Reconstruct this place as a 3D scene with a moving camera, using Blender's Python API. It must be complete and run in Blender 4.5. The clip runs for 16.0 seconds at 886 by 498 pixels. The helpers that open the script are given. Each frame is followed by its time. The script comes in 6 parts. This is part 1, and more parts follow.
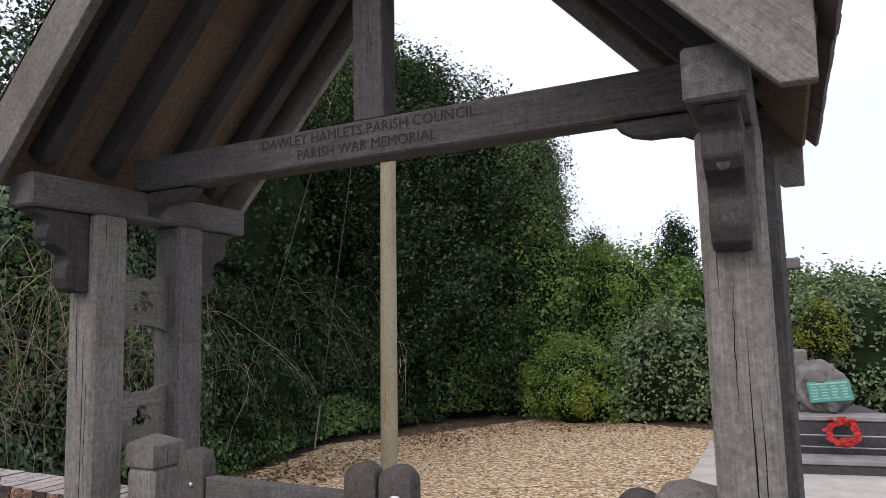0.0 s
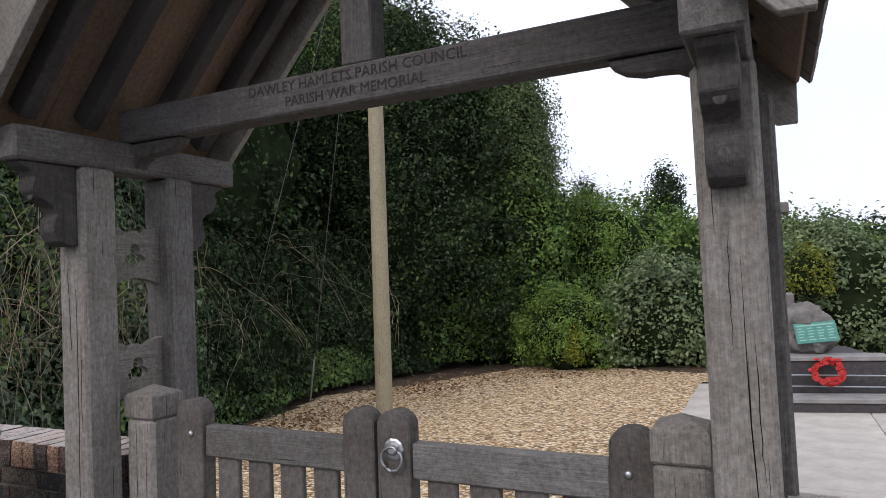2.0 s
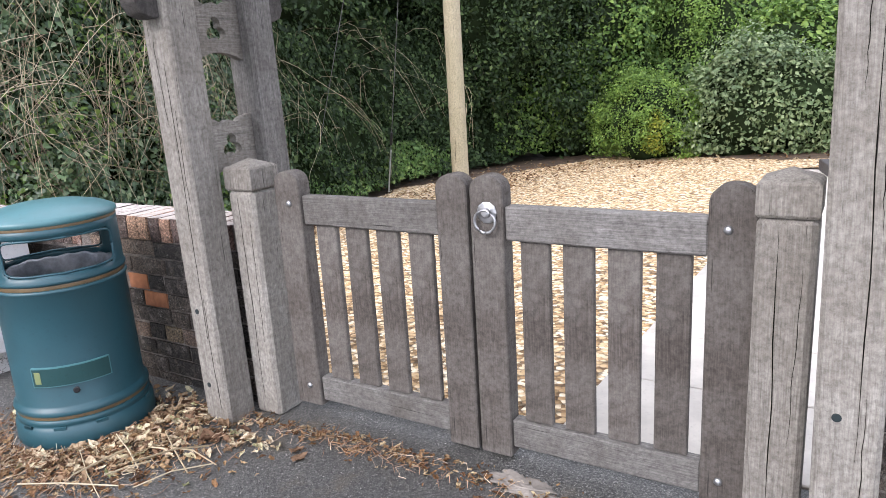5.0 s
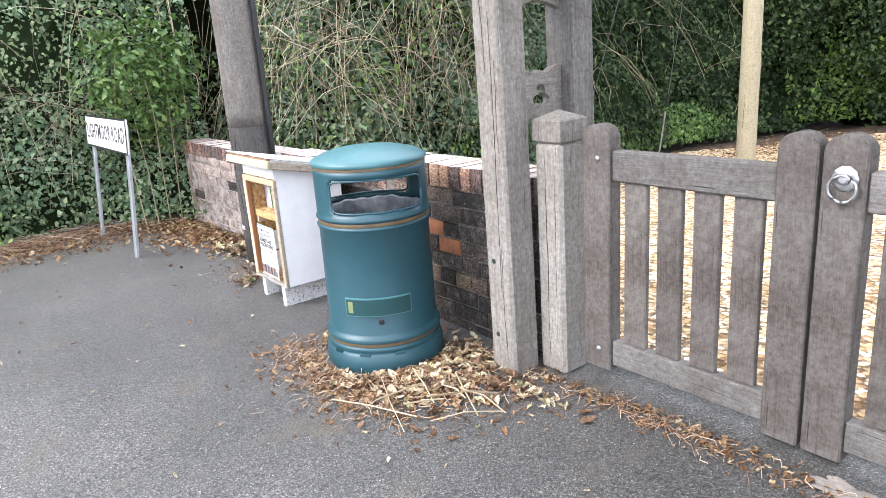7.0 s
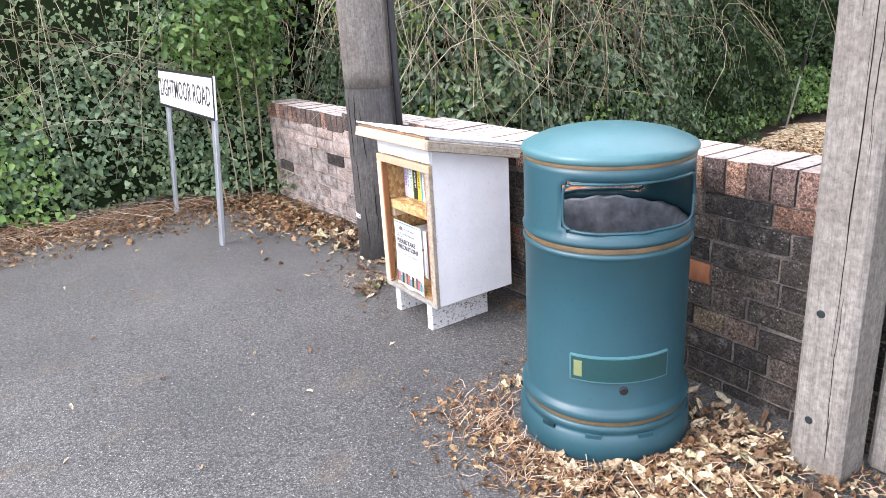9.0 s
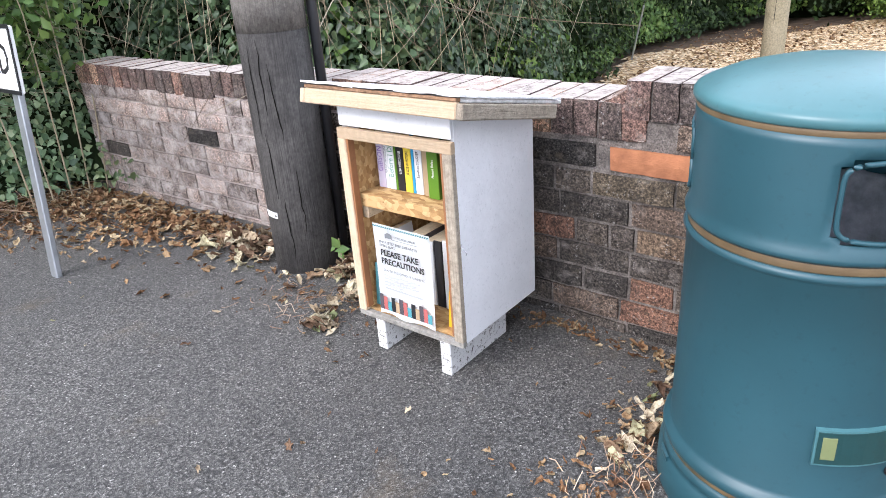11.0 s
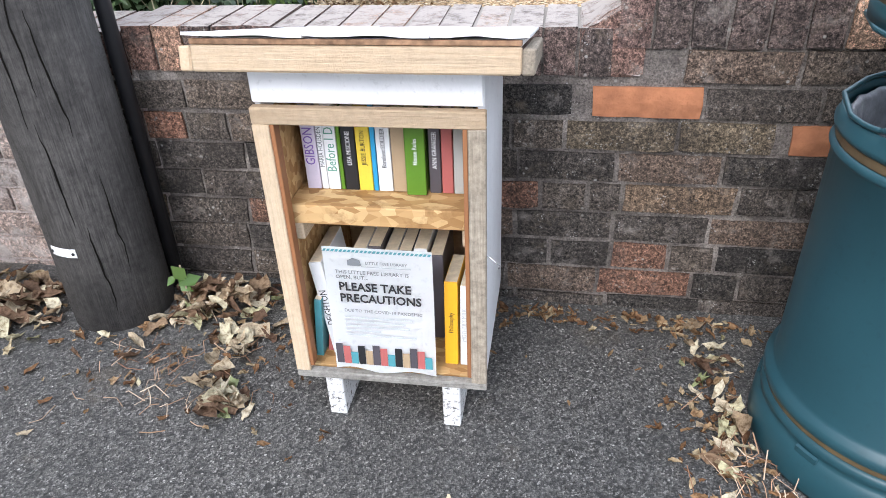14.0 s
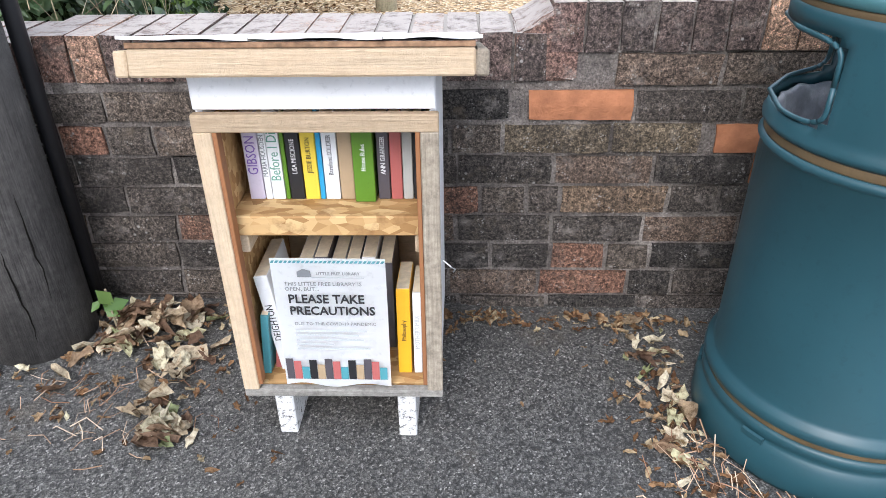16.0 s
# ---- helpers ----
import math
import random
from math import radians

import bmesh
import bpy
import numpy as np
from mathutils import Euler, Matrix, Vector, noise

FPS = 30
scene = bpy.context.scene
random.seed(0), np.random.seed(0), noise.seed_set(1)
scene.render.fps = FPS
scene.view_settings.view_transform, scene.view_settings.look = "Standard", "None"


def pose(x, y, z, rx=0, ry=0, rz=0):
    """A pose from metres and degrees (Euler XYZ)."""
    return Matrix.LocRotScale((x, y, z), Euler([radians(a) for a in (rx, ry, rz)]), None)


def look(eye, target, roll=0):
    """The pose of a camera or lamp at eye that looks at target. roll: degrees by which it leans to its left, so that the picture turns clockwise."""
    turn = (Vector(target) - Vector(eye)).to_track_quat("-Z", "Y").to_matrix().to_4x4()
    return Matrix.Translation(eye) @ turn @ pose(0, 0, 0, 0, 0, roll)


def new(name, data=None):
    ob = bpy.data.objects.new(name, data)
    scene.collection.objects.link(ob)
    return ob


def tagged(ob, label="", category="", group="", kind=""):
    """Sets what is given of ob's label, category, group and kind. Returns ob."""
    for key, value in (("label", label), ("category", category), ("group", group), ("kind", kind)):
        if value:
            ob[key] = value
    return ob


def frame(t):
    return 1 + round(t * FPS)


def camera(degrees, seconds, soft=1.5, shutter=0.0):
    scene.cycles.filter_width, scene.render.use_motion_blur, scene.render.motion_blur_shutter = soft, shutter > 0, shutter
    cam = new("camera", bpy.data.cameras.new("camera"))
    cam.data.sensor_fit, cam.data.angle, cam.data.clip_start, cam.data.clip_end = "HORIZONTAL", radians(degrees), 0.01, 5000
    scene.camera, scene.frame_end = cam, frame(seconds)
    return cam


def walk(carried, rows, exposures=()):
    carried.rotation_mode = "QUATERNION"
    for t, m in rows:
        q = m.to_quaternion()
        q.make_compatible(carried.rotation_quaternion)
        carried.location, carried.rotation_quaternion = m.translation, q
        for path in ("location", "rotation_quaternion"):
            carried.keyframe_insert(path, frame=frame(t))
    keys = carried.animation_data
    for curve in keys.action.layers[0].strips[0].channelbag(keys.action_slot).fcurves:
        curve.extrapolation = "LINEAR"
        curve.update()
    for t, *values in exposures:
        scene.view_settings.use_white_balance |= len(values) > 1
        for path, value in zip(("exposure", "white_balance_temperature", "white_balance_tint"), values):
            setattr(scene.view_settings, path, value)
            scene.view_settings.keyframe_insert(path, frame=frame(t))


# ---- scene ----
cam = camera(65.1, 16.0, soft=0.5)
PATH = [
    (0, (-0.138, 0.455, 1.455), (-1.018, 2.24, 1.657), -0.7),
    (0.5, (-0.141, 0.455, 1.453), (-1.027, 2.238, 1.64), -1.2),
    (1, (-0.139, 0.454, 1.455), (-1.02, 2.239, 1.643), -1.5),
    (1.5, (-0.142, 0.455, 1.446), (-1.029, 2.24, 1.614), -1.6),
    (2, (-0.154, 0.459, 1.43), (-1.014, 2.264, 1.497), -1.9),
    (2.5, (-0.149, 0.47, 1.411), (-1.025, 2.267, 1.363), -2.2),
    (3, (-0.157, 0.48, 1.399), (-1.032, 2.274, 1.28), -3.0),
    (3.2, (-0.164, 0.483, 1.393), (-1.022, 2.281, 1.217), -3.1),
    (5.3, (-0.241, 0.438, 1.313), (-1.349, 2.016, 0.782), -3.4),
    (5.5, (-0.25, 0.428, 1.307), (-1.438, 1.944, 0.767), -3.8),
    (6, (-0.284, 0.39, 1.295), (-1.641, 1.755, 0.752), -4.2),
    (6.5, (-0.339, 0.36, 1.298), (-1.796, 1.619, 0.759), -4.7),
    (7, (-0.455, 0.375, 1.291), (-1.987, 1.535, 0.74), -4.1),
    (7.5, (-0.686, 0.436, 1.29), (-2.355, 1.402, 0.757), -4.4),
    (8, (-0.974, 0.314, 1.207), (-2.654, 1.283, 0.716), -3.2),
    (8.5, (-1.315, 0.395, 1.276), (-2.897, 1.444, 0.644), -4.4),
    (9, (-1.658, 0.443, 1.26), (-3.231, 1.491, 0.606), -3.4),
    (9.5, (-2.016, 0.427, 1.241), (-3.398, 1.667, 0.498), -6.4),
    (9.7, (-2.135, 0.437, 1.232), (-3.465, 1.727, 0.478), -5.2),
    (11.8, (-3.214, 0.593, 1.135), (-4.1, 2.156, 0.255), -4.1),
    (12, (-3.304, 0.6, 1.133), (-4.07, 2.219, 0.242), -3.2),
    (12.5, (-3.474, 0.599, 1.13), (-3.999, 2.269, 0.163), -3.0),
    (13, (-3.581, 0.662, 1.113), (-4.063, 2.33, 0.12), -3.0),
    (13.5, (-3.679, 0.765, 1.101), (-4.176, 2.431, 0.114), -4.7),
    (14, (-3.76, 0.799, 1.088), (-4.056, 2.48, 0.046), -2.3),
    (14.5, (-3.823, 0.802, 1.075), (-3.987, 2.491, 0.016), -3.7),
    (15, (-3.852, 0.806, 1.072), (-3.949, 2.519, 0.044), -2.9),
    (15.5, (-3.841, 0.797, 1.066), (-3.906, 2.522, 0.056), -1.8),
    (16, (-3.833, 0.794, 1.066), (-3.884, 2.52, 0.056), -0.8),
]
EXPOSURES = [(0.0, 0.08, 6500, 18), (1.5, 0.08, 6500, 18), (2.5, 0.17, 6450, 16), (3.2, 0.4, 6450, 16), (4.4, 1.05, 6400, 17), (5.5, 1.58, 6400, 16), (7.0, 1.84, 6400, 15), (8.0, 1.9, 6400, 17), (9.5, 1.7, 6400, 19), (11.0, 1.45, 6280, 16), (12.5, 1.3, 6260, 15), (14.5, 1.2, 6220, 13), (16.0, 1.2, 6220, 13)]
walk(cam, [(t, look(eye, target, roll)) for t, eye, target, roll in PATH], EXPOSURES)

# ---- world and sun ----
world = bpy.data.worlds.new("overcast")
scene.world = world
world.use_nodes = True
wn, wl = world.node_tree.nodes, world.node_tree.links
wn.clear()
w_out = wn.new("ShaderNodeOutputWorld")
w_bg = wn.new("ShaderNodeBackground")
w_sky = wn.new("ShaderNodeTexSky")
w_sky.sky_type, w_sky.sun_disc = "NISHITA", False
w_sky.sun_elevation, w_sky.sun_rotation = radians(40), radians(200)
w_sky.air_density, w_sky.dust_density = 1.0, 3.0
w_cloud = wn.new("ShaderNodeTexNoise")
w_cloud.inputs["Scale"].default_value, w_cloud.inputs["Detail"].default_value = 2.2, 6.0
w_ramp = wn.new("ShaderNodeValToRGB")
w_ramp.color_ramp.elements[0].position, w_ramp.color_ramp.elements[0].color = 0.3, (7.0, 7.8, 8.9, 1)
w_ramp.color_ramp.elements[1].position, w_ramp.color_ramp.elements[1].color = 0.65, (8.9, 9.5, 10.4, 1)
w_mix = wn.new("ShaderNodeMixRGB")
w_mix.inputs["Fac"].default_value = 0.86
wl.new(w_cloud.outputs["Fac"], w_ramp.inputs["Fac"])
wl.new(w_sky.outputs["Color"], w_mix.inputs["Color1"])
wl.new(w_ramp.outputs["Color"], w_mix.inputs["Color2"])
wl.new(w_mix.outputs["Color"], w_bg.inputs["Color"])
w_bg.inputs["Strength"].default_value = 0.13
wl.new(w_bg.outputs["Background"], w_out.inputs["Surface"])
sun_data = bpy.data.lights.new("sun", "SUN")
sun_data.energy, sun_data.angle, sun_data.color = 1.2, radians(25), (1.0, 0.98, 0.95)
sun = new("sun", sun_data)
sun.matrix_world = look((-7, -18, 16), (-2, 2, 0))


# ---- materials ----
def mat_new(name, rough=0.8, metal=0.0, spec=0.4):
    m = bpy.data.materials.new(name)
    m.use_nodes = True
    b = m.node_tree.nodes["Principled BSDF"]
    b.inputs["Roughness"].default_value, b.inputs["Metallic"].default_value = rough, metal
    b.inputs["Specular IOR Level"].default_value = spec
    return m, m.node_tree.nodes, m.node_tree.links, b


def coords(n, l, scale=(1, 1, 1), kind="Object"):
    tc, mp = n.new("ShaderNodeTexCoord"), n.new("ShaderNodeMapping")
    mp.inputs["Scale"].default_value = scale
    l.new(tc.outputs[kind], mp.inputs["Vector"])
    return mp.outputs["Vector"]


def noise_tex(n, l, vec, scale, detail=5.0, rough=0.6):
    t = n.new("ShaderNodeTexNoise")
    t.inputs["Scale"].default_value, t.inputs["Detail"].default_value, t.inputs["Roughness"].default_value = scale, detail, rough
    l.new(vec, t.inputs["Vector"])
    return t.outputs["Fac"]


def ramp(n, l, fac, stops):
    r = n.new("ShaderNodeValToRGB")
    e = r.color_ramp.elements
    while len(e) < len(stops):
        e.new(0.5)
    for el, (p, c) in zip(e, stops):
        el.position, el.color = p, (*c, 1)
    l.new(fac, r.inputs["Fac"])
    return r.outputs["Color"]


def mix(n, l, a, b, fac, mode="MIX"):
    m = n.new("ShaderNodeMixRGB")
    m.blend_type = mode
    for sock, v in ((m.inputs["Color1"], a), (m.inputs["Color2"], b), (m.inputs["Fac"], fac)):
        if hasattr(v, "is_output"):
            l.new(v, sock)
        else:
            sock.default_value = (*v, 1) if isinstance(v, tuple) else v
    return m.outputs["Color"]


def bump(n, l, b, height, strength=0.3, dist=0.01):
    bp = n.new("ShaderNodeBump")
    bp.inputs["Strength"].default_value, bp.inputs["Distance"].default_value = strength, dist
    l.new(height, bp.inputs["Height"])
    l.new(bp.outputs["Normal"], b.inputs["Normal"])


def random_of(n, island=False):
    if island:
        return n.new("ShaderNodeNewGeometry").outputs["Random Per Island"]
    return n.new("ShaderNodeObjectInfo").outputs["Random"]


def wood(name, axis, dark, light, stain, rough=0.85, grain=1.0, flecked=0.8):
    """Sawn timber with its grain along the axis 0, 1 or 2 of the part."""
    m, n, l, b = mat_new(name, rough, spec=0.25)
    sc = [230.0 * grain] * 3
    sc[axis] = 9.0 * grain
    fine = noise_tex(n, l, coords(n, l, tuple(sc)), 1.0, 9, 0.78)
    sc2 = [30.0] * 3
    sc2[axis] = 1.6
    broad = noise_tex(n, l, coords(n, l, tuple(sc2)), 1.0, 5, 0.6)
    blot = noise_tex(n, l, coords(n, l), 3.1, 8, 0.7)
    fleck = noise_tex(n, l, coords(n, l), 60.0, 6, 0.75)
    base = ramp(n, l, fine, [(0.30, dark), (0.50, tuple((p + q) / 2 for p, q in zip(dark, light))), (0.70, light)])
    col = mix(n, l, base, stain, ramp(n, l, blot, [(0.42, (0, 0, 0)), (0.68, (0.8, 0.8, 0.8))]))
    col = mix(n, l, col, tuple(c * 0.4 for c in dark), ramp(n, l, broad, [(0.30, (0.34, 0.34, 0.34)), (0.44, (0, 0, 0))]))
    col = mix(n, l, col, ramp(n, l, fleck, [(0.34, (0.6, 0.59, 0.58)), (0.5, (1, 1, 1)), (0.68, (1.4, 1.4, 1.38))]), flecked, "MULTIPLY")
    sc3 = [170.0] * 3
    sc3[axis] = 5.0
    crack = noise_tex(n, l, coords(n, l, tuple(sc3)), 0.6, 3, 0.5)
    col = mix(n, l, col, (0.02, 0.018, 0.016), ramp(n, l, crack, [(0.275, (0.9, 0.9, 0.9)), (0.31, (0, 0, 0))]))
    tone = ramp(n, l, random_of(n), [(0.0, (0.80, 0.79, 0.78)), (1.0, (1.08, 1.08, 1.08))])
    l.new(mix(n, l, col, tone, 1.0, "MULTIPLY"), b.inputs["Base Color"])
    bump(n, l, b, fine, 0.8, 0.006)
    return m


OAK = [wood("weathered_oak_%s" % "xyz"[a], a, (0.15, 0.136, 0.119), (0.375, 0.352, 0.32), (0.17, 0.15, 0.128)) for a in range(3)]
# darker copy of the oak: shade under the roof put into its colour
OAK_SHADED = [wood("shaded_oak_%s" % "xyz"[a], a, (0.055, 0.050, 0.047), (0.165, 0.155, 0.15), (0.06, 0.054, 0.05)) for a in range(3)]
# mid copy: painted roof shade on plates, rear posts; true grey on gate rails
OAK_MID = [wood("grey_and_shaded_oak_%s" % "xyz"[a], a, (0.085, 0.078, 0.072), (0.27, 0.26, 0.25), (0.10, 0.09, 0.08)) for a in range(3)]
GATE = [wood("gate_oak_%s" % "xyz"[a], a, (0.046, 0.038, 0.033), (0.130, 0.112, 0.100), (0.20, 0.186, 0.172)) for a in range(3)]
SARKING = wood("brown_boarding", 0, (0.17, 0.118, 0.080), (0.26, 0.185, 0.128), (0.20, 0.138, 0.095))
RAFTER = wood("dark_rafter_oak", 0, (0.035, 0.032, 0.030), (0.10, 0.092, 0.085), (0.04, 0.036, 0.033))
PINE = [wood("pale_pine_%s" % "xyz"[a], a, (0.55, 0.41, 0.265), (0.72, 0.58, 0.42), (0.60, 0.44, 0.29), 0.7, flecked=0.25) for a in range(3)]
PINE_GREY = [wood("weathered_grey_pine_%s" % "xyz"[a], a, (0.20, 0.165, 0.125), (0.48, 0.415, 0.33), (0.30, 0.25, 0.19), 0.8) for a in range(3)]
PINE_OLD = wood("greyed_pine", 0, (0.26, 0.245, 0.22), (0.50, 0.48, 0.44), (0.20, 0.19, 0.17), 0.8)
TARRED = wood("tarred_pole_wood", 2, (0.014, 0.013, 0.012), (0.115, 0.108, 0.102), (0.010, 0.009, 0.009), 0.6)
POLE_GREY = wood("weathered_pole_wood", 2, (0.085, 0.076, 0.068), (0.25, 0.232, 0.213), (0.10, 0.088, 0.075), 0.85)
POLE_WOOD = wood("pressure_treated_pole", 2, (0.22, 0.19, 0.125), (0.42, 0.37, 0.265), (0.25, 0.225, 0.14), 0.8)


def plain(name, col, rough=0.6, metal=0.0, spec=0.4, var=0.12, scale=6.0, bumps=0.0, bscale=60.0):
    m, n, l, b = mat_new(name, rough, metal, spec)
    f = noise_tex(n, l, coords(n, l), scale, 6, 0.6)
    g = noise_tex(n, l, coords(n, l), scale * 12, 4, 0.6)
    c = mix(n, l, ramp(n, l, f, [(0.3, tuple(v * (1 - var) for v in col)), (0.7, tuple(min(1, v * (1 + var)) for v in col))]),
            tuple(v * 0.75 for v in col), ramp(n, l, g, [(0.30, (0.5, 0.5, 0.5)), (0.42, (0, 0, 0))]))
    l.new(c, b.inputs["Base Color"])
    if bumps:
        bump(n, l, b, noise_tex(n, l, coords(n, l), bscale, 4), bumps, 0.004)
    return m


def asphalt_material():
    m, n, l, b = mat_new("asphalt", 0.52, spec=0.7)
    v = coords(n, l)
    stone = n.new("ShaderNodeTexVoronoi")
    stone.inputs["Scale"].default_value = 250
    l.new(v, stone.inputs["Vector"])
    chip = n.new("ShaderNodeTexVoronoi")
    chip.inputs["Scale"].default_value = 120
    l.new(v, chip.inputs["Vector"])
    grit = noise_tex(n, l, v, 330, 4, 0.8)
    patch = noise_tex(n, l, v, 0.7, 6, 0.6)
    streak = noise_tex(n, l, v, 3.2, 8, 0.7)
    base = ramp(n, l, stone.outputs["Color"], [(0.15, (0.016, 0.0155, 0.015)), (0.45, (0.050, 0.0485, 0.046)), (0.75, (0.095, 0.092, 0.087)), (0.95, (0.21, 0.205, 0.195))])
    base = mix(n, l, base, ramp(n, l, grit, [(0.36, (0.35, 0.35, 0.35)), (0.5, (1, 1, 1)), (0.66, (2.1, 2.1, 2.1))]), 1.0, "MULTIPLY")
    base = mix(n, l, base, (0.010, 0.010, 0.010), ramp(n, l, chip.outputs["Distance"], [(0.52, (0, 0, 0)), (0.80, (0.85, 0.85, 0.85))]))
    base = mix(n, l, base, ramp(n, l, patch, [(0.35, (1.05, 1.05, 1.04)), (0.65, (1.75, 1.73, 1.68))]), 1.0, "MULTIPLY")
    base = mix(n, l, base, (0.13, 0.095, 0.055), ramp(n, l, streak, [(0.57, (0, 0, 0)), (0.74, (0.55, 0.55, 0.55))]))
    speck = n.new("ShaderNodeTexVoronoi")
    speck.inputs["Scale"].default_value = 27
    l.new(v, speck.inputs["Vector"])
    base = mix(n, l, base, (0.50, 0.49, 0.46), ramp(n, l, speck.outputs["Distance"], [(0.06, (0.85, 0.85, 0.85)), (0.085, (0, 0, 0))]))
    l.new(base, b.inputs["Base Color"])
    bump(n, l, b, mix(n, l, stone.outputs["Distance"], grit, 0.55), 0.9, 0.005)
    return m


def gravel_material():
    m, n, l, b = mat_new("pea_gravel", 0.85, spec=0.3)
    v = coords(n, l)
    cells = n.new("ShaderNodeTexVoronoi")
    cells.inputs["Scale"].default_value = 33
    l.new(v, cells.inputs["Vector"])
    sep = n.new("ShaderNodeSeparateColor")
    l.new(cells.outputs["Color"], sep.inputs["Color"])
    col = ramp(n, l, sep.outputs["Red"], [(0.0, (0.14, 0.078, 0.038)), (0.27, (0.45, 0.28, 0.135)), (0.62, (0.66, 0.465, 0.26)), (1.0, (0.92, 0.80, 0.60))])
    col = mix(n, l, col, (0.06, 0.04, 0.025), ramp(n, l, cells.outputs["Distance"], [(0.50, (0, 0, 0)), (0.80, (0.75, 0.75, 0.75))]))
    leafy = noise_tex(n, l, v, 0.55, 6, 0.7)
    col = mix(n, l, col, (0.24, 0.14, 0.085), ramp(n, l, leafy, [(0.60, (0, 0, 0)), (0.80, (0.4, 0.4, 0.4))]))
    l.new(col, b.inputs["Base Color"])
    bump(n, l, b, cells.outputs["Distance"], 1.0, 0.02)
    return m


OLD = [(0.0, (0.036, 0.033, 0.031)), (0.35, (0.058, 0.051, 0.046)), (0.6, (0.082, 0.069, 0.060)), (0.82, (0.11, 0.090, 0.074)), (1.0, (0.145, 0.102, 0.078))]
TAN = [(0.0, (0.115, 0.092, 0.066)), (0.5, (0.17, 0.132, 0.09)), (1.0, (0.16, 0.112, 0.078))]
RUST = [(0.0, (0.15, 0.088, 0.064)), (1.0, (0.21, 0.108, 0.074))]
TOPS = [(0.0, (0.075, 0.060, 0.055)), (0.45, (0.115, 0.082, 0.073)), (0.7, (0.15, 0.095, 0.082)), (0.9, (0.24, 0.14, 0.105)), (1.0, (0.36, 0.23, 0.16))]
LIMED = [(0.0, (0.13, 0.105, 0.094)), (0.5, (0.24, 0.185, 0.16)), (1.0, (0.34, 0.255, 0.215))]


def lime_smear(n, l, col, amount, tint=(0.42, 0.37, 0.33), sooty=0.6):
    """Old lime and dirt that run over bricks and joints alike, and pale spots of lichen."""
    v = n.new("ShaderNodeNewGeometry").outputs["Position"]
    smear = ramp(n, l, noise_tex(n, l, v, 13, 9, 0.78), [(0.54, (0, 0, 0)), (0.72, (amount, amount, amount))])
    col = mix(n, l, col, tint, smear)
    soot = ramp(n, l, noise_tex(n, l, v, 7, 7, 0.72), [(0.34, (sooty, sooty, sooty)), (0.52, (0, 0, 0))])
    col = mix(n, l, col, (0.030, 0.026, 0.024), soot)
    for scale, reach, tone in ((60, 0.16, (0.46, 0.44, 0.40)), (140, 0.20, (0.50, 0.48, 0.45))):
        spot = n.new("ShaderNodeTexVoronoi")
        spot.inputs["Scale"].default_value = scale
        l.new(v, spot.inputs["Vector"])
        some = ramp(n, l, noise_tex(n, l, v, scale * 0.2, 3), [(0.57, (0, 0, 0)), (0.68, (0.85, 0.85, 0.85))])
        col = mix(n, l, col, tone, mix(n, l, ramp(n, l, spot.outputs["Distance"], [(reach, (0.9, 0.9, 0.9)), (reach + 0.12, (0, 0, 0))]), some, 1.0, "MULTIPLY"))
    return col, v


def brick_material(name, stops, smear=0.65, crusted=False, washed=False):
    m, n, l, b = mat_new(name, 0.92, spec=0.2)
    col = ramp(n, l, random_of(n), stops)
    pos = n.new("ShaderNodeNewGeometry").outputs["Position"]
    pit = noise_tex(n, l, pos, 120, 7, 0.82)
    col = mix(n, l, col, ramp(n, l, pit, [(0.38, (0.15, 0.15, 0.15)), (0.5, (1, 1, 1)), (0.62, (2.6, 2.55, 2.45))]), 1.0, "MULTIPLY")
    grain = noise_tex(n, l, pos, 330, 4, 0.8)
    col = mix(n, l, col, ramp(n, l, grain, [(0.38, (0.45, 0.45, 0.45)), (0.5, (1, 1, 1)), (0.62, (1.9, 1.88, 1.85))]), 1.0, "MULTIPLY")
    warm = ramp(n, l, noise_tex(n, l, pos, 16, 7, 0.75), [(0.54, (0, 0, 0)), (0.74, (0.6, 0.6, 0.6))])
    col = mix(n, l, col, (0.22, 0.175, 0.125), warm)
    if washed:
        wash = ramp(n, l, noise_tex(n, l, pos, 11, 9, 0.78), [(0.45, (0.05, 0.05, 0.05)), (0.64, (0.85, 0.85, 0.85))])
        col = mix(n, l, col, (0.64, 0.58, 0.545), wash)
    col, pos = lime_smear(n, l, col, smear, sooty=0.25 if washed else 0.6)
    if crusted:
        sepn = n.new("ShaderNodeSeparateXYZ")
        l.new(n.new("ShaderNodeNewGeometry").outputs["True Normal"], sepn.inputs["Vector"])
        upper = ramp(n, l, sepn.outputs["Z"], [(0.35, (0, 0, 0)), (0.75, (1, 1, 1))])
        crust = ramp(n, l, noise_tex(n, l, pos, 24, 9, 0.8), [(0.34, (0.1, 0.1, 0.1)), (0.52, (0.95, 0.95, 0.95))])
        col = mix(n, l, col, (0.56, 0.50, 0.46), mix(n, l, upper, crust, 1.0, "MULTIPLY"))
    l.new(col, b.inputs["Base Color"])
    bump(n, l, b, mix(n, l, noise_tex(n, l, pos, 40, 8, 0.75), pit, 0.45), 1.0, 0.014)
    return m


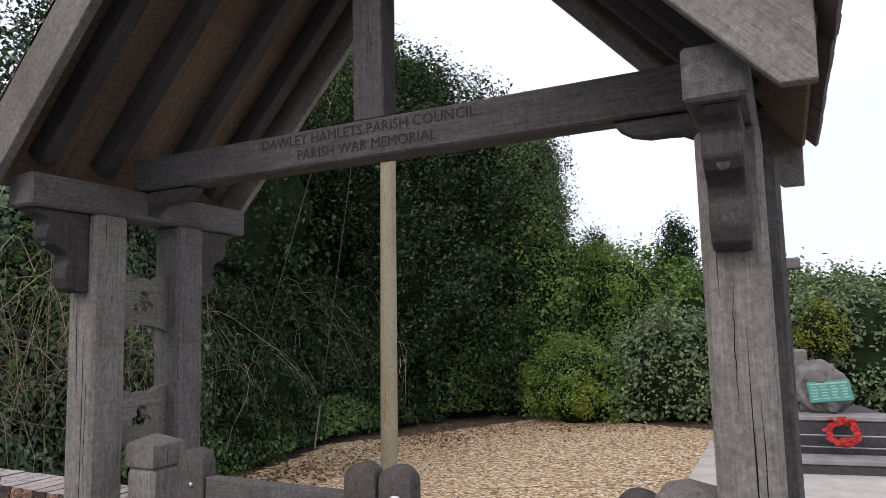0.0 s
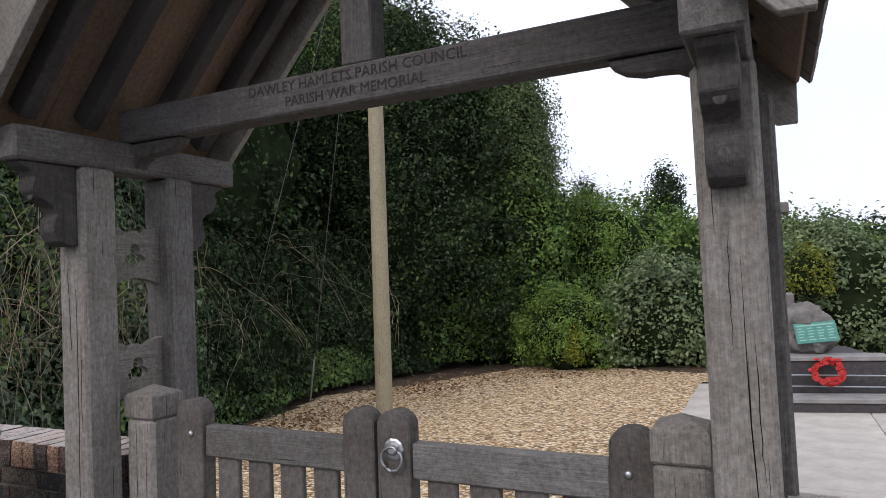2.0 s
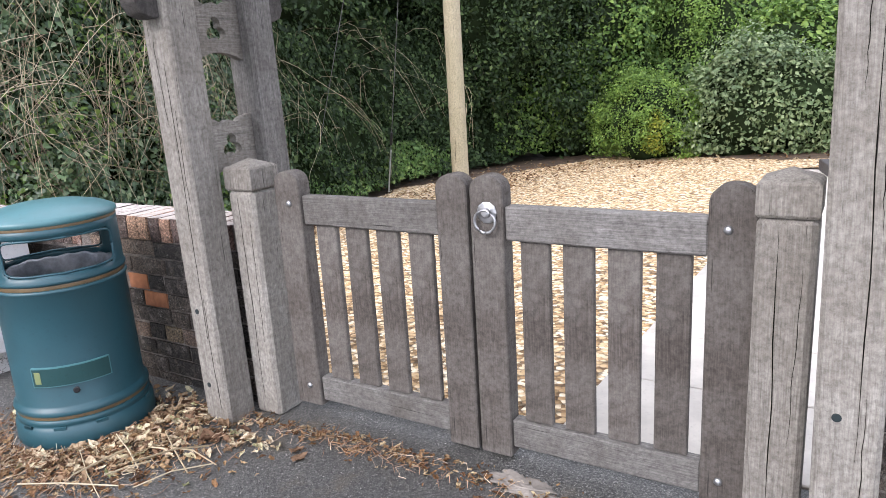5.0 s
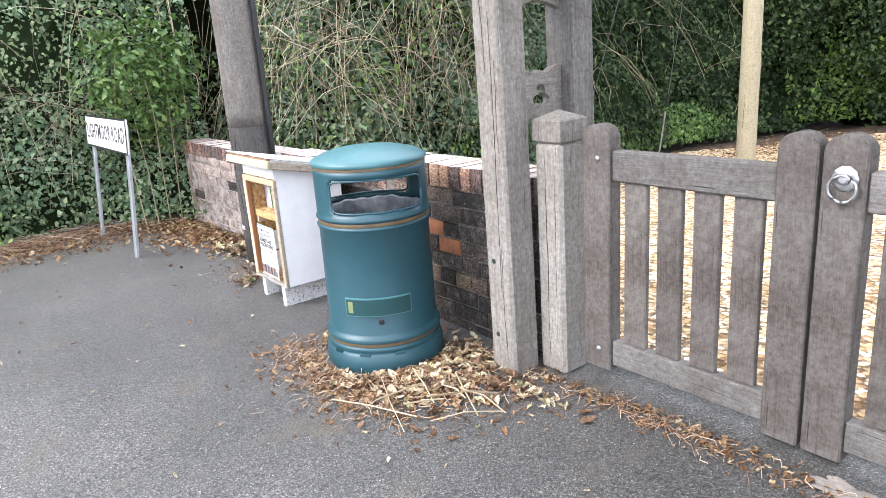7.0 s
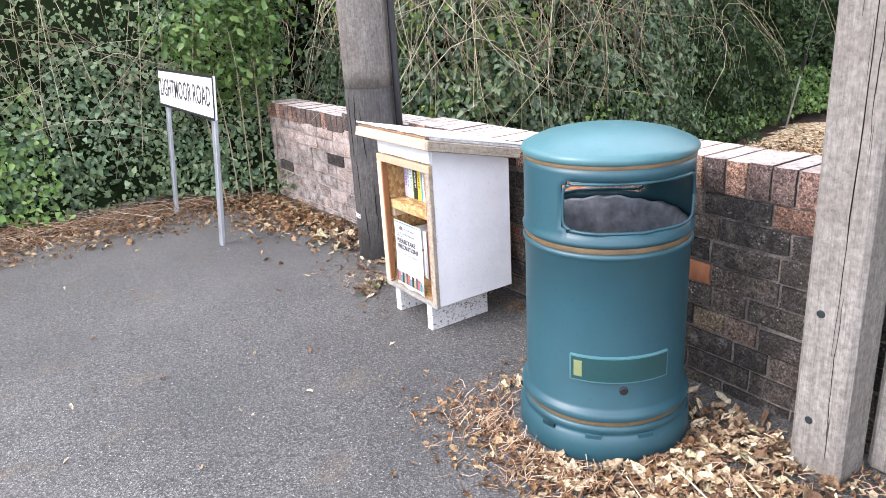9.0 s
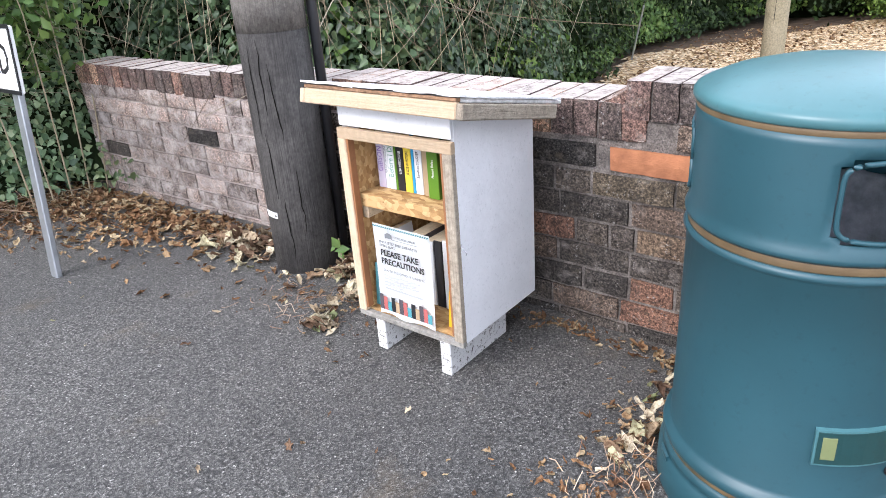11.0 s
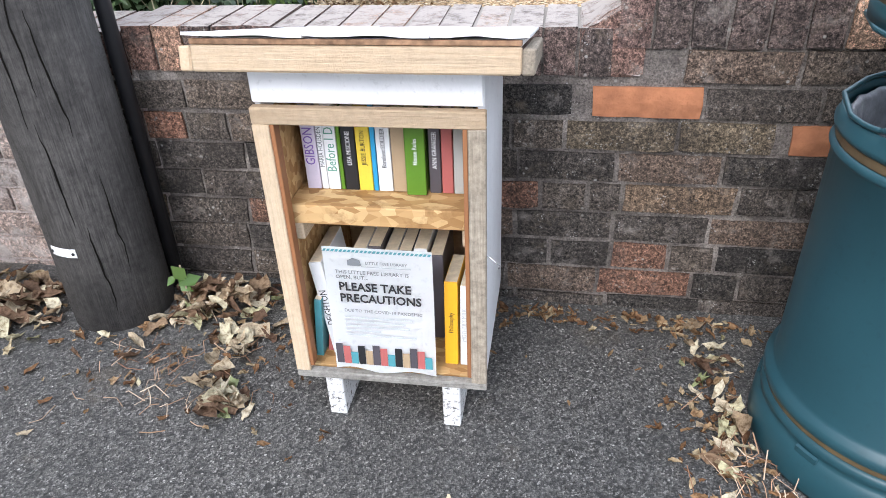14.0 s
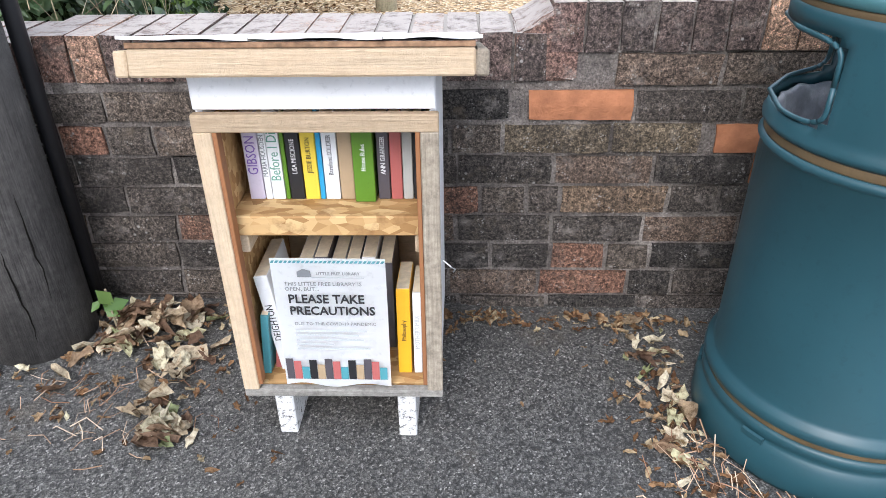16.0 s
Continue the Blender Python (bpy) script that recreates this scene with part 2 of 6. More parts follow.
def mortar_material(name, tones, amount):
    m, n, l, b = mat_new(name, 0.95, spec=0.15)
    pos = n.new("ShaderNodeNewGeometry").outputs["Position"]
    col = ramp(n, l, noise_tex(n, l, pos, 9, 8, 0.75), [(0.32, tones[0]), (0.5, tones[1]), (0.68, tones[2])])
    sand = noise_tex(n, l, pos, 170, 5, 0.8)
    col = mix(n, l, col, ramp(n, l, sand, [(0.36, (0.4, 0.4, 0.4)), (0.5, (1, 1, 1)), (0.66, (1.7, 1.7, 1.65))]), 1.0, "MULTIPLY")
    col, pos = lime_smear(n, l, col, amount, sooty=0.35)
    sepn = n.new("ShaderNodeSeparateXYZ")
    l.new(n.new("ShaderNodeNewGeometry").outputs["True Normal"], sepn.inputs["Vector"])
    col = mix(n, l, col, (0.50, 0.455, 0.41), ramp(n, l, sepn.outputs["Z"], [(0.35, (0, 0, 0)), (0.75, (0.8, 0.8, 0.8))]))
    l.new(col, b.inputs["Base Color"])
    bump(n, l, b, mix(n, l, noise_tex(n, l, pos, 55, 8, 0.75), sand, 0.4), 1.0, 0.014)
    return m


def leaf_material(name, stops, rough=0.5, spec=0.4, transl=0.25, mottle=False):
    m, n, l, b = mat_new(name, rough, spec=spec)
    col = ramp(n, l, random_of(n, True), stops)
    big = noise_tex(n, l, coords(n, l), 0.9, 4, 0.6)
    col = mix(n, l, col, ramp(n, l, big, [(0.3, (0.72, 0.75, 0.72)), (0.7, (1.25, 1.22, 1.1))]), 1.0, "MULTIPLY")
    if mottle:
        blotch = noise_tex(n, l, coords(n, l), 75, 6, 0.7)
        col = mix(n, l, col, ramp(n, l, blotch, [(0.36, (0.45, 0.38, 0.30)), (0.52, (1, 1, 1)), (0.7, (1.35, 1.32, 1.2))]), 1.0, "MULTIPLY")
        bump(n, l, b, blotch, 0.8, 0.006)
    l.new(col, b.inputs["Base Color"])
    tr, mx = n.new("ShaderNodeBsdfTranslucent"), n.new("ShaderNodeMixShader")
    l.new(col, tr.inputs["Color"])
    mx.inputs["Fac"].default_value = transl
    out = n["Material Output"]
    l.new(b.outputs["BSDF"], mx.inputs[1])
    l.new(tr.outputs["BSDF"], mx.inputs[2])
    l.new(mx.outputs["Shader"], out.inputs["Surface"])
    return m


ASPHALT, GRAVEL, BRICK = asphalt_material(), gravel_material(), brick_material("old_brick", OLD)
MORTAR = plain("lime_mortar", (0.225, 0.20, 0.176), 0.95, var=0.55, scale=5, bumps=0.8, bscale=45)
ORANGE_BRICK = plain("orange_brick", (0.35, 0.142, 0.068), 0.9, var=0.3, scale=18, bumps=0.9, bscale=90)
PALE_BRICK = brick_material("limewashed_brick", LIMED, 0.7, False, True)
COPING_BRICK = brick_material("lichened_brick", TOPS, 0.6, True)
TAN_BRICK, RUST_BRICK = brick_material("tan_brick", TAN, 0.5), brick_material("rust_brick", RUST, 0.4)
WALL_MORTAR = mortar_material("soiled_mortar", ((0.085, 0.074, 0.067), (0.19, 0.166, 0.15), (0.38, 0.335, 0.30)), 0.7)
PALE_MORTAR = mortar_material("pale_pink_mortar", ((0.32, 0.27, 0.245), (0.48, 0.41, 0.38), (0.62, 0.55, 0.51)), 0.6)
GREEN_PLASTIC = plain("green_plastic", (0.017, 0.066, 0.084), 0.42, spec=0.5, var=0.12, scale=4)
LID_PLASTIC = plain("faded_green_plastic", (0.055, 0.15, 0.165), 0.38, spec=0.5, var=0.15, scale=5)
GOLD_BAND = plain("faded_gold_band", (0.13, 0.088, 0.045), 0.5, var=0.3, scale=14)
DARK_INSIDE = plain("dark_bin_inside", (0.012, 0.02, 0.022), 0.6)
LINER = plain("clear_plastic_liner", (0.21, 0.22, 0.245), 0.3, spec=0.5, var=0.4, scale=25, bumps=0.9, bscale=28)
WHITE_PAINT = plain("white_paint", (0.80, 0.80, 0.81), 0.55, var=0.05, scale=9, bumps=0.55, bscale=38)
m, n, l, b = mat_new("flaked_white_paint", 0.75, spec=0.25)
flake = noise_tex(n, l, coords(n, l), 70, 7, 0.8)
l.new(mix(n, l, (0.66, 0.655, 0.645), (0.075, 0.068, 0.062), ramp(n, l, flake, [(0.40, (1, 1, 1)), (0.47, (0, 0, 0))])), b.inputs["Base Color"])
bump(n, l, b, flake, 0.6, 0.004)
FLAKED = m
WORN_WHITE = plain("worn_white_paint", (0.76, 0.75, 0.74), 0.7, var=0.3, scale=40, bumps=0.4)
GALV = plain("galvanised_steel", (0.40, 0.42, 0.44), 0.45, 0.7, var=0.15, scale=12)
BRIGHT_STEEL = plain("bright_steel", (0.42, 0.42, 0.43), 0.4, 0.9, var=0.2, scale=40)
BLACK_PLASTIC = plain("black_plastic", (0.015, 0.015, 0.017), 0.45)
SIGN_WHITE = plain("sign_white", (0.82, 0.82, 0.81), 0.35, var=0.04)
INK = plain("black_ink", (0.02, 0.02, 0.022), 0.6)
PAPER = plain("white_paper", (0.90, 0.92, 0.93), 0.7, var=0.03, scale=5)
GREY_INK = plain("grey_ink", (0.18, 0.19, 0.20), 0.7)
PALE_INK = plain("pale_grey_ink", (0.48, 0.50, 0.51), 0.7)
PAGES = plain("book_pages", (0.72, 0.62, 0.46), 0.85, var=0.15, scale=60)
STONE = plain("grey_boulder", (0.15, 0.14, 0.13), 0.9, var=0.45, scale=5, bumps=0.9, bscale=14)
BRONZE = plain("verdigris_plaque", (0.075, 0.24, 0.20), 0.6, 0.2, var=0.15, scale=20)
PLAQUE_TEXT = plain("pale_plaque_lettering", (0.24, 0.42, 0.34), 0.6)
DARK_BRICK = plain("blue_engineering_brick", (0.055, 0.048, 0.05), 0.6, var=0.4, scale=20, bumps=0.4)
SLAB = plain("concrete_slab", (0.47, 0.43, 0.38), 0.9, var=0.2, scale=3.5, bumps=0.4)
POPPY = plain("red_poppy_petal", (0.42, 0.025, 0.022), 0.6, var=0.3, scale=30)
SHINGLE = plain("weathered_roof_tile", (0.13, 0.105, 0.09), 0.9, var=0.4, scale=12, bumps=0.5)
SOIL = plain("dark_leaf_mould", (0.075, 0.05, 0.032), 0.95, var=0.6, scale=7, bumps=0.8, bscale=40)
# near-black solid: shade inside crowns and hedges, put into a colour
CORE = plain("foliage_shade", (0.016, 0.024, 0.011), 1.0, spec=0.0, var=0.5, scale=3, bumps=0.9, bscale=9)
BARK = wood("tree_bark", 2, (0.05, 0.042, 0.034), (0.14, 0.12, 0.10), (0.08, 0.085, 0.05))
STEM = leaf_material("dry_bramble_stem", [(0.0, (0.20, 0.16, 0.11)), (0.5, (0.36, 0.30, 0.22)), (1.0, (0.52, 0.46, 0.36))], 0.8, 0.2, 0.0)
CANE = leaf_material("dry_cane", [(0.0, (0.10, 0.07, 0.05)), (0.5, (0.26, 0.205, 0.15)), (1.0, (0.50, 0.43, 0.34))], 0.8, 0.2, 0.0)
STRAW = leaf_material("pale_straw", [(0.0, (0.20, 0.105, 0.066)), (0.5, (0.36, 0.23, 0.16)), (1.0, (0.56, 0.46, 0.37))], 0.8, 0.2, 0.0)
DEAD_LEAF = leaf_material("dead_leaf", [(0.0, (0.10, 0.052, 0.030)), (0.4, (0.21, 0.115, 0.062)), (0.75, (0.34, 0.235, 0.145)), (1.0, (0.43, 0.36, 0.25))], 0.8, 0.2, 0.1, True)
CREAM_LEAF = leaf_material("pale_fallen_leaf", [(0.0, (0.10, 0.058, 0.042)), (0.3, (0.20, 0.125, 0.085)), (0.55, (0.38, 0.285, 0.20)), (0.82, (0.58, 0.51, 0.41)), (0.94, (0.50, 0.46, 0.32)), (1.0, (0.24, 0.27, 0.14))], 0.8, 0.2, 0.1, True)
IVY = leaf_material("ivy_leaf", [(0.0, (0.026, 0.052, 0.026)), (0.5, (0.056, 0.102, 0.047)), (0.85, (0.098, 0.160, 0.075)), (1.0, (0.19, 0.245, 0.135))], 0.45, 0.5)
BRIGHT_IVY = leaf_material("bright_climber_leaf", [(0.0, (0.055, 0.115, 0.028)), (0.6, (0.105, 0.195, 0.048)), (1.0, (0.20, 0.285, 0.09))], 0.45, 0.4)
DARK_LEAF = leaf_material("dark_evergreen_leaf", [(0.0, (0.012, 0.024, 0.010)), (0.5, (0.024, 0.046, 0.016)), (0.86, (0.048, 0.086, 0.029)), (1.0, (0.10, 0.145, 0.055))], 0.6, 0.25)
MID_LEAF = leaf_material("mid_green_leaf", [(0.0, (0.042, 0.088, 0.019)), (0.5, (0.092, 0.172, 0.036)), (1.0, (0.20, 0.29, 0.07))], 0.55, 0.3)
PALE_LEAF = leaf_material("grey_green_leaf", [(0.0, (0.07, 0.112, 0.050)), (0.5, (0.135, 0.195, 0.090)), (1.0, (0.28, 0.34, 0.19))], 0.5, 0.4)
SHRUB_LEAF = leaf_material("light_green_shrub_leaf", [(0.0, (0.07, 0.135, 0.026)), (0.6, (0.155, 0.26, 0.052)), (1.0, (0.27, 0.38, 0.09))], 0.5, 0.3)
BIRCH_LEAF = leaf_material("birch_leaf", [(0.0, (0.05, 0.085, 0.03)), (0.5, (0.09, 0.14, 0.055)), (1.0, (0.17, 0.23, 0.10))], 0.5, 0.3)
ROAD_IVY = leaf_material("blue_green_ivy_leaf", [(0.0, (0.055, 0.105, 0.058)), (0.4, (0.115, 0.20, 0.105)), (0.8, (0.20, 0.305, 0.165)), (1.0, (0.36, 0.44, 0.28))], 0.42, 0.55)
WEED_LEAF = leaf_material("fresh_weed_leaf", [(0.0, (0.07, 0.14, 0.035)), (0.5, (0.15, 0.26, 0.07)), (1.0, (0.30, 0.42, 0.15))], 0.5, 0.3)
GOLD_LEAF = leaf_material("golden_shrub_leaf", [(0.0, (0.10, 0.14, 0.02)), (0.6, (0.22, 0.25, 0.03)), (1.0, (0.38, 0.38, 0.06))], 0.5, 0.3)


# ---- mesh helpers ----
def finish(bm, name):
    me = bpy.data.meshes.new(name)
    bm.normal_update()
    bm.to_mesh(me)
    bm.free()
    return me


def part(name, bm, material, parent=None, label="", m=None, smooth=False):
    me = bm if isinstance(bm, bpy.types.Mesh) else finish(bm, name)
    if not me.materials:
        me.materials.append(material)
    if smooth:
        me.polygons.foreach_set("use_smooth", [True] * len(me.polygons))
    ob = new(name, me)
    if parent:
        ob.parent = parent
    if m is not None:
        ob.matrix_basis = m
    if label:
        tagged(ob, label)
    return ob


def thing(name, label, category, at=(0, 0, 0), rz=0.0, group="", m=None):
    ob = new(name)
    ob.empty_display_size = 0.1
    ob.matrix_basis = m if m is not None else pose(*at, 0, 0, rz)
    return tagged(ob, label, category, group)


def block(size, at=(0, 0, 0), bevel=0.004, bm=None):
    """A box of that size, centred on at, with its edges eased."""
    own = bmesh.new()
    bmesh.ops.create_cube(own, size=1.0, matrix=Matrix.Translation(at) @ Matrix.Diagonal((*size, 1)))
    if bevel:
        bmesh.ops.bevel(own, geom=own.edges[:], offset=min(bevel, min(size) * 0.3), segments=1, affect="EDGES")
    if bm is None:
        return own
    tmp = finish(own, "tmp")
    bm.from_mesh(tmp)
    bpy.data.meshes.remove(tmp)
    return bm


def span(x0, x1, y0, y1, z0, z1, bevel=0.004):
    return block((x1 - x0, y1 - y0, z1 - z0), ((x0 + x1) / 2, (y0 + y1) / 2, (z0 + z1) / 2), bevel)


def prism(outline, depth, bevel=0.003, centred=True):
    """A plate with an outline in x and z, thick along y."""
    bm = bmesh.new()
    y0 = -depth / 2 if centred else 0.0
    f = bm.faces.new([bm.verts.new((x, y0, z)) for x, z in outline])
    if f.normal.y > 0:
        f.normal_flip()
    r = bmesh.ops.extrude_face_region(bm, geom=[f])
    bmesh.ops.translate(bm, verts=[v for v in r["geom"] if isinstance(v, bmesh.types.BMVert)], vec=(0, depth, 0))
    bmesh.ops.recalc_face_normals(bm, faces=bm.faces[:])
    if bevel:
        long_edges = [e for e in bm.edges if e.is_manifold and e.calc_face_angle(0) > 0.5]
        bmesh.ops.bevel(bm, geom=long_edges, offset=bevel, segments=1, affect="EDGES")
    return bm


def lathe(profile, segs=48, caps=True):
    """A turned body: rows of radius and height, from the bottom up."""
    bm = bmesh.new()
    rings = [[bm.verts.new((r * math.cos(2 * math.pi * k / segs), r * math.sin(2 * math.pi * k / segs), z)) for k in range(segs)] for r, z in profile]
    for a, b in zip(rings, rings[1:]):
        for k in range(segs):
            bm.faces.new((a[k], a[(k + 1) % segs], b[(k + 1) % segs], b[k]))
    if caps:
        bm.faces.new(rings[0][::-1])
        bm.faces.new(rings[-1])
    return bm


def tube(points, radius, segs=6, bm=None, taper=1.0):
    """A round bar along points."""
    bm = bm or bmesh.new()
    pts = [Vector(p) for p in points]
    rings = []
    for i, p in enumerate(pts):
        d = (pts[min(i + 1, len(pts) - 1)] - pts[max(i - 1, 0)]).normalized()
        u = d.orthogonal().normalized()
        w = d.cross(u)
        r = radius * (1 + (taper - 1) * i / max(1, len(pts) - 1))
        rings.append([bm.verts.new(p + r * (math.cos(2 * math.pi * k / segs) * u + math.sin(2 * math.pi * k / segs) * w)) for k in range(segs)])
    for a, b in zip(rings, rings[1:]):
        for k in range(segs):
            bm.faces.new((a[k], a[(k + 1) % segs], b[(k + 1) % segs], b[k]))
    bm.faces.new(rings[0][::-1])
    bm.faces.new(rings[-1])
    return bm


def lettering(name, text, size, material, parent, m, align="CENTER", thick=0.001, bold=0.0, squeeze=1.0, width=None):
    c = bpy.data.curves.new(name, "FONT")
    c.body, c.size, c.align_x, c.align_y, c.extrude, c.offset, c.resolution_u = text, size, align, "CENTER", thick, bold, 2
    tmp = bpy.data.objects.new("tmp", c)
    scene.collection.objects.link(tmp)
    me = bpy.data.meshes.new_from_object(tmp.evaluated_get(bpy.context.evaluated_depsgraph_get()))
    bpy.data.objects.remove(tmp)
    me.materials.clear()
    if width:
        xs = [v.co.x for v in me.vertices]
        squeeze = width / (max(xs) - min(xs))
    return part(name, me, material, parent, m=m @ Matrix.Diagonal((squeeze, 1, 1, 1)))


def leaf_mesh(name, pos, nrm, size, rng, ratio=0.62, spread=0.8, fold=0.18, droop=0.0):
    """Many small folded leaves, each an island of two triangles' area, near the directions given."""
    n = len(pos)
    d = nrm + rng.normal(0, spread, (n, 3))
    d /= np.linalg.norm(d, axis=1, keepdims=True) + 1e-9
    a = rng.normal(0, 1, (n, 3))
    a[:, 2] -= droop
    a -= d * (a * d).sum(1, keepdims=True)
    a /= np.linalg.norm(a, axis=1, keepdims=True) + 1e-9
    b = np.cross(d, a)
    s = (size * rng.uniform(0.6, 1.3, n))[:, None]
    v = np.stack([pos - a * s * 0.5, pos + b * s * ratio * 0.5 + d * s * fold - a * s * 0.05, pos + a * s * 0.55, pos - b * s * ratio * 0.5 + d * s * fold - a * s * 0.05], 1)
    me = bpy.data.meshes.new(name)
    me.vertices.add(4 * n), me.loops.add(6 * n), me.polygons.add(2 * n)
    me.vertices.foreach_set("co", v.reshape(-1).astype(np.float32))
    idx = (np.arange(n)[:, None] * 4 + np.array([[0, 1, 2, 0, 2, 3]])).reshape(-1)
    me.loops.foreach_set("vertex_index", idx.astype(np.int32))
    me.polygons.foreach_set("loop_start", np.arange(0, 6 * n, 3, dtype=np.int32))
    me.update(calc_edges=True)
    return me


def lobed_mesh(name, pos, nrm, size, rng, spread=0.55, fold=0.14):
    """Many ovate leaves folded along the midrib, hanging tip down, each an island of four triangles."""
    n = len(pos)
    d = nrm + rng.normal(0, spread, (n, 3))
    d /= np.linalg.norm(d, axis=1, keepdims=True) + 1e-9
    a = rng.normal(0, 1, (n, 3))
    a[:, 2] -= 0.9
    a -= d * (a * d).sum(1, keepdims=True)
    a /= np.linalg.norm(a, axis=1, keepdims=True) + 1e-9
    b = np.cross(d, a)
    s = (size * rng.uniform(0.45, 1.35, n))[:, None]
    w = rng.uniform(0.55, 0.95, (n, 1))
    rows = []
    for u, v, h in ((-0.45, 0, 0), (-0.28, 0.48, 1), (0.12, 0.36, 0.8), (0.6, 0, -0.6), (0.12, -0.36, 0.8), (-0.28, -0.48, 1)):
        rows.append(pos + a * s * u + b * s * w * v + d * s * fold * h)
    me = bpy.data.meshes.new(name)
    me.vertices.add(6 * n), me.loops.add(12 * n), me.polygons.add(4 * n)
    me.vertices.foreach_set("co", np.stack(rows, 1).reshape(-1).astype(np.float32))
    tri = np.array([[0, 1, 2, 0, 2, 3, 0, 3, 4, 0, 4, 5]])
    me.loops.foreach_set("vertex_index", (np.arange(n)[:, None] * 6 + tri).reshape(-1).astype(np.int32))
    me.polygons.foreach_set("loop_start", np.arange(0, 12 * n, 3, dtype=np.int32))
    me.update(calc_edges=True)
    return me


def curled_mesh(name, pos, size, rng):
    """Fallen leaves: lobed outlines, crumpled and curled up unevenly at their edges, lying at all angles."""
    n, k = len(pos), 10
    yaw = rng.uniform(0, 2 * np.pi, n)
    a = np.stack([np.cos(yaw), np.sin(yaw), rng.normal(0, 0.3, n)], 1)
    b = np.stack([-np.sin(yaw), np.cos(yaw), rng.normal(0, 0.35, n)], 1)
    s = size * rng.uniform(0.4, 1.3, n)
    w = rng.uniform(0.4, 0.95, n)
    lobe = rng.uniform(0.55, 1.0, n)
    bend = rng.uniform(-0.1, 0.9, n)
    pts = np.empty((n, 2 * k + 1, 3))
    for ring, reach in ((0, 0.52), (1, 1.0)):
        for q in range(k):
            t = 2 * np.pi * q / k
            tip = np.where(q % 2, lobe, 1.0) * (1.3 if q == 0 else 1.0) if ring else 1.0
            r = s * 0.5 * reach * tip * rng.uniform(0.8, 1.15, n)
            u, v = r * math.cos(t), r * math.sin(t) * w
            lift = s * (bend * (v / (s * 0.5)) ** 2 * 0.7 + rng.uniform(-0.03, 0.13, n) + 0.09 * ring * np.sin(3 * t + yaw))
            pts[:, ring * k + q] = pos + a * u[:, None] + b * (v * (1 - 0.45 * ring * bend))[:, None]
            pts[:, ring * k + q, 2] += np.maximum(lift, -0.01)
    pts[:, 2 * k] = pos
    tri = []
    for q in range(k):
        r = (q + 1) % k
        tri += [2 * k, q, r, q, k + q, k + r, q, k + r, r]
    tri = np.array([tri])
    me = bpy.data.meshes.new(name)
    me.vertices.add((2 * k + 1) * n), me.loops.add(9 * k * n), me.polygons.add(3 * k * n)
    me.vertices.foreach_set("co", pts.reshape(-1).astype(np.float32))
    me.loops.foreach_set("vertex_index", (np.arange(n)[:, None] * (2 * k + 1) + tri).reshape(-1).astype(np.int32))
    me.polygons.foreach_set("loop_start", np.arange(0, 9 * k * n, 3, dtype=np.int32))
    me.update(calc_edges=True)
    return me


def crown_points(rng, centre, radius, clumps, per, clump_r, bottom=-0.6):
    """Leaf places in clumps over a lumpy ellipsoid, and the ways that they face."""
    d = rng.normal(0, 1, (clumps, 3))
    d /= np.linalg.norm(d, axis=1, keepdims=True)
    d = d[d[:, 2] > bottom]
    r = rng.uniform(0.72, 1.06, (len(d), 1)) + 0.10 * np.sin(5 * d[:, :1] + 3 * d[:, 2:]) + 0.08 * np.sin(9 * d[:, 1:2])
    c = np.array(centre) + d * r * np.array(radius)
    k = np.repeat(np.arange(len(d)), per)
    p = c[k] + rng.normal(0, 1, (len(k), 3)) * clump_r * rng.uniform(0.5, 1.2, (len(d), 1))[k]
    out = 0.7 * d[k] + (p - c[k]) / clump_r * 0.5 + np.array([0, 0, 0.5])
    return p, out


def core_blob(centre, radius, seed, rough=0.16, sub=3):
    bm = bmesh.new()
    bmesh.ops.create_icosphere(bm, subdivisions=sub, radius=1.0)
    for v in bm.verts:
        k = 1 + rough * noise.noise(v.co * 2.3 + Vector((seed, 0, 0))) * 2 + rough * noise.noise(v.co * 6 + Vector((0, seed, 0)))
        v.co = Vector(centre) + Vector((v.co.x * radius[0], v.co.y * radius[1], v.co.z * radius[2])) * k
    return bm

# ---- ground ----
def smooth(a, b, x):
    k = min(1.0, max(0.0, (x - a) / (b - a)))
    return k * k * (3 - 2 * k)


def ground_z(x, y):
    """Road nearly level, falling a little to the west; behind the wall the garden falls to the north-west."""
    front = -0.06 * smooth(-4.3, -7.5, x) - 0.045 * math.exp(-((x + 3.2) / 1.3) ** 2)
    k = min(1.1, max(0.0, (y - 2.6) / 5.4))
    back = -(0.12 + 0.24 * min(1.3, max(0.0, -x / 4.6))) * k
    return front if y < 2.6 else front * (1 - min(1, k * 3)) + back


def sheet(x0, x1, y0, y1, nx, ny, lift=0.0, inside=None, z=ground_z):
    bm = bmesh.new()
    grid = {}
    for i in range(nx + 1):
        for j in range(ny + 1):
            x, y = x0 + (x1 - x0) * i / nx, y0 + (y1 - y0) * j / ny
            grid[i, j] = bm.verts.new((x, y, z(x, y) + lift))
    for i in range(nx):
        for j in range(ny):
            x, y = x0 + (x1 - x0) * (i + 0.5) / nx, y0 + (y1 - y0) * (j + 0.5) / ny
            if inside is None or inside(x, y):
                bm.faces.new((grid[i, j], grid[i + 1, j], grid[i + 1, j + 1], grid[i, j + 1]))
    bmesh.ops.delete(bm, geom=[v for v in bm.verts if not v.link_faces], context="VERTS")
    return bm


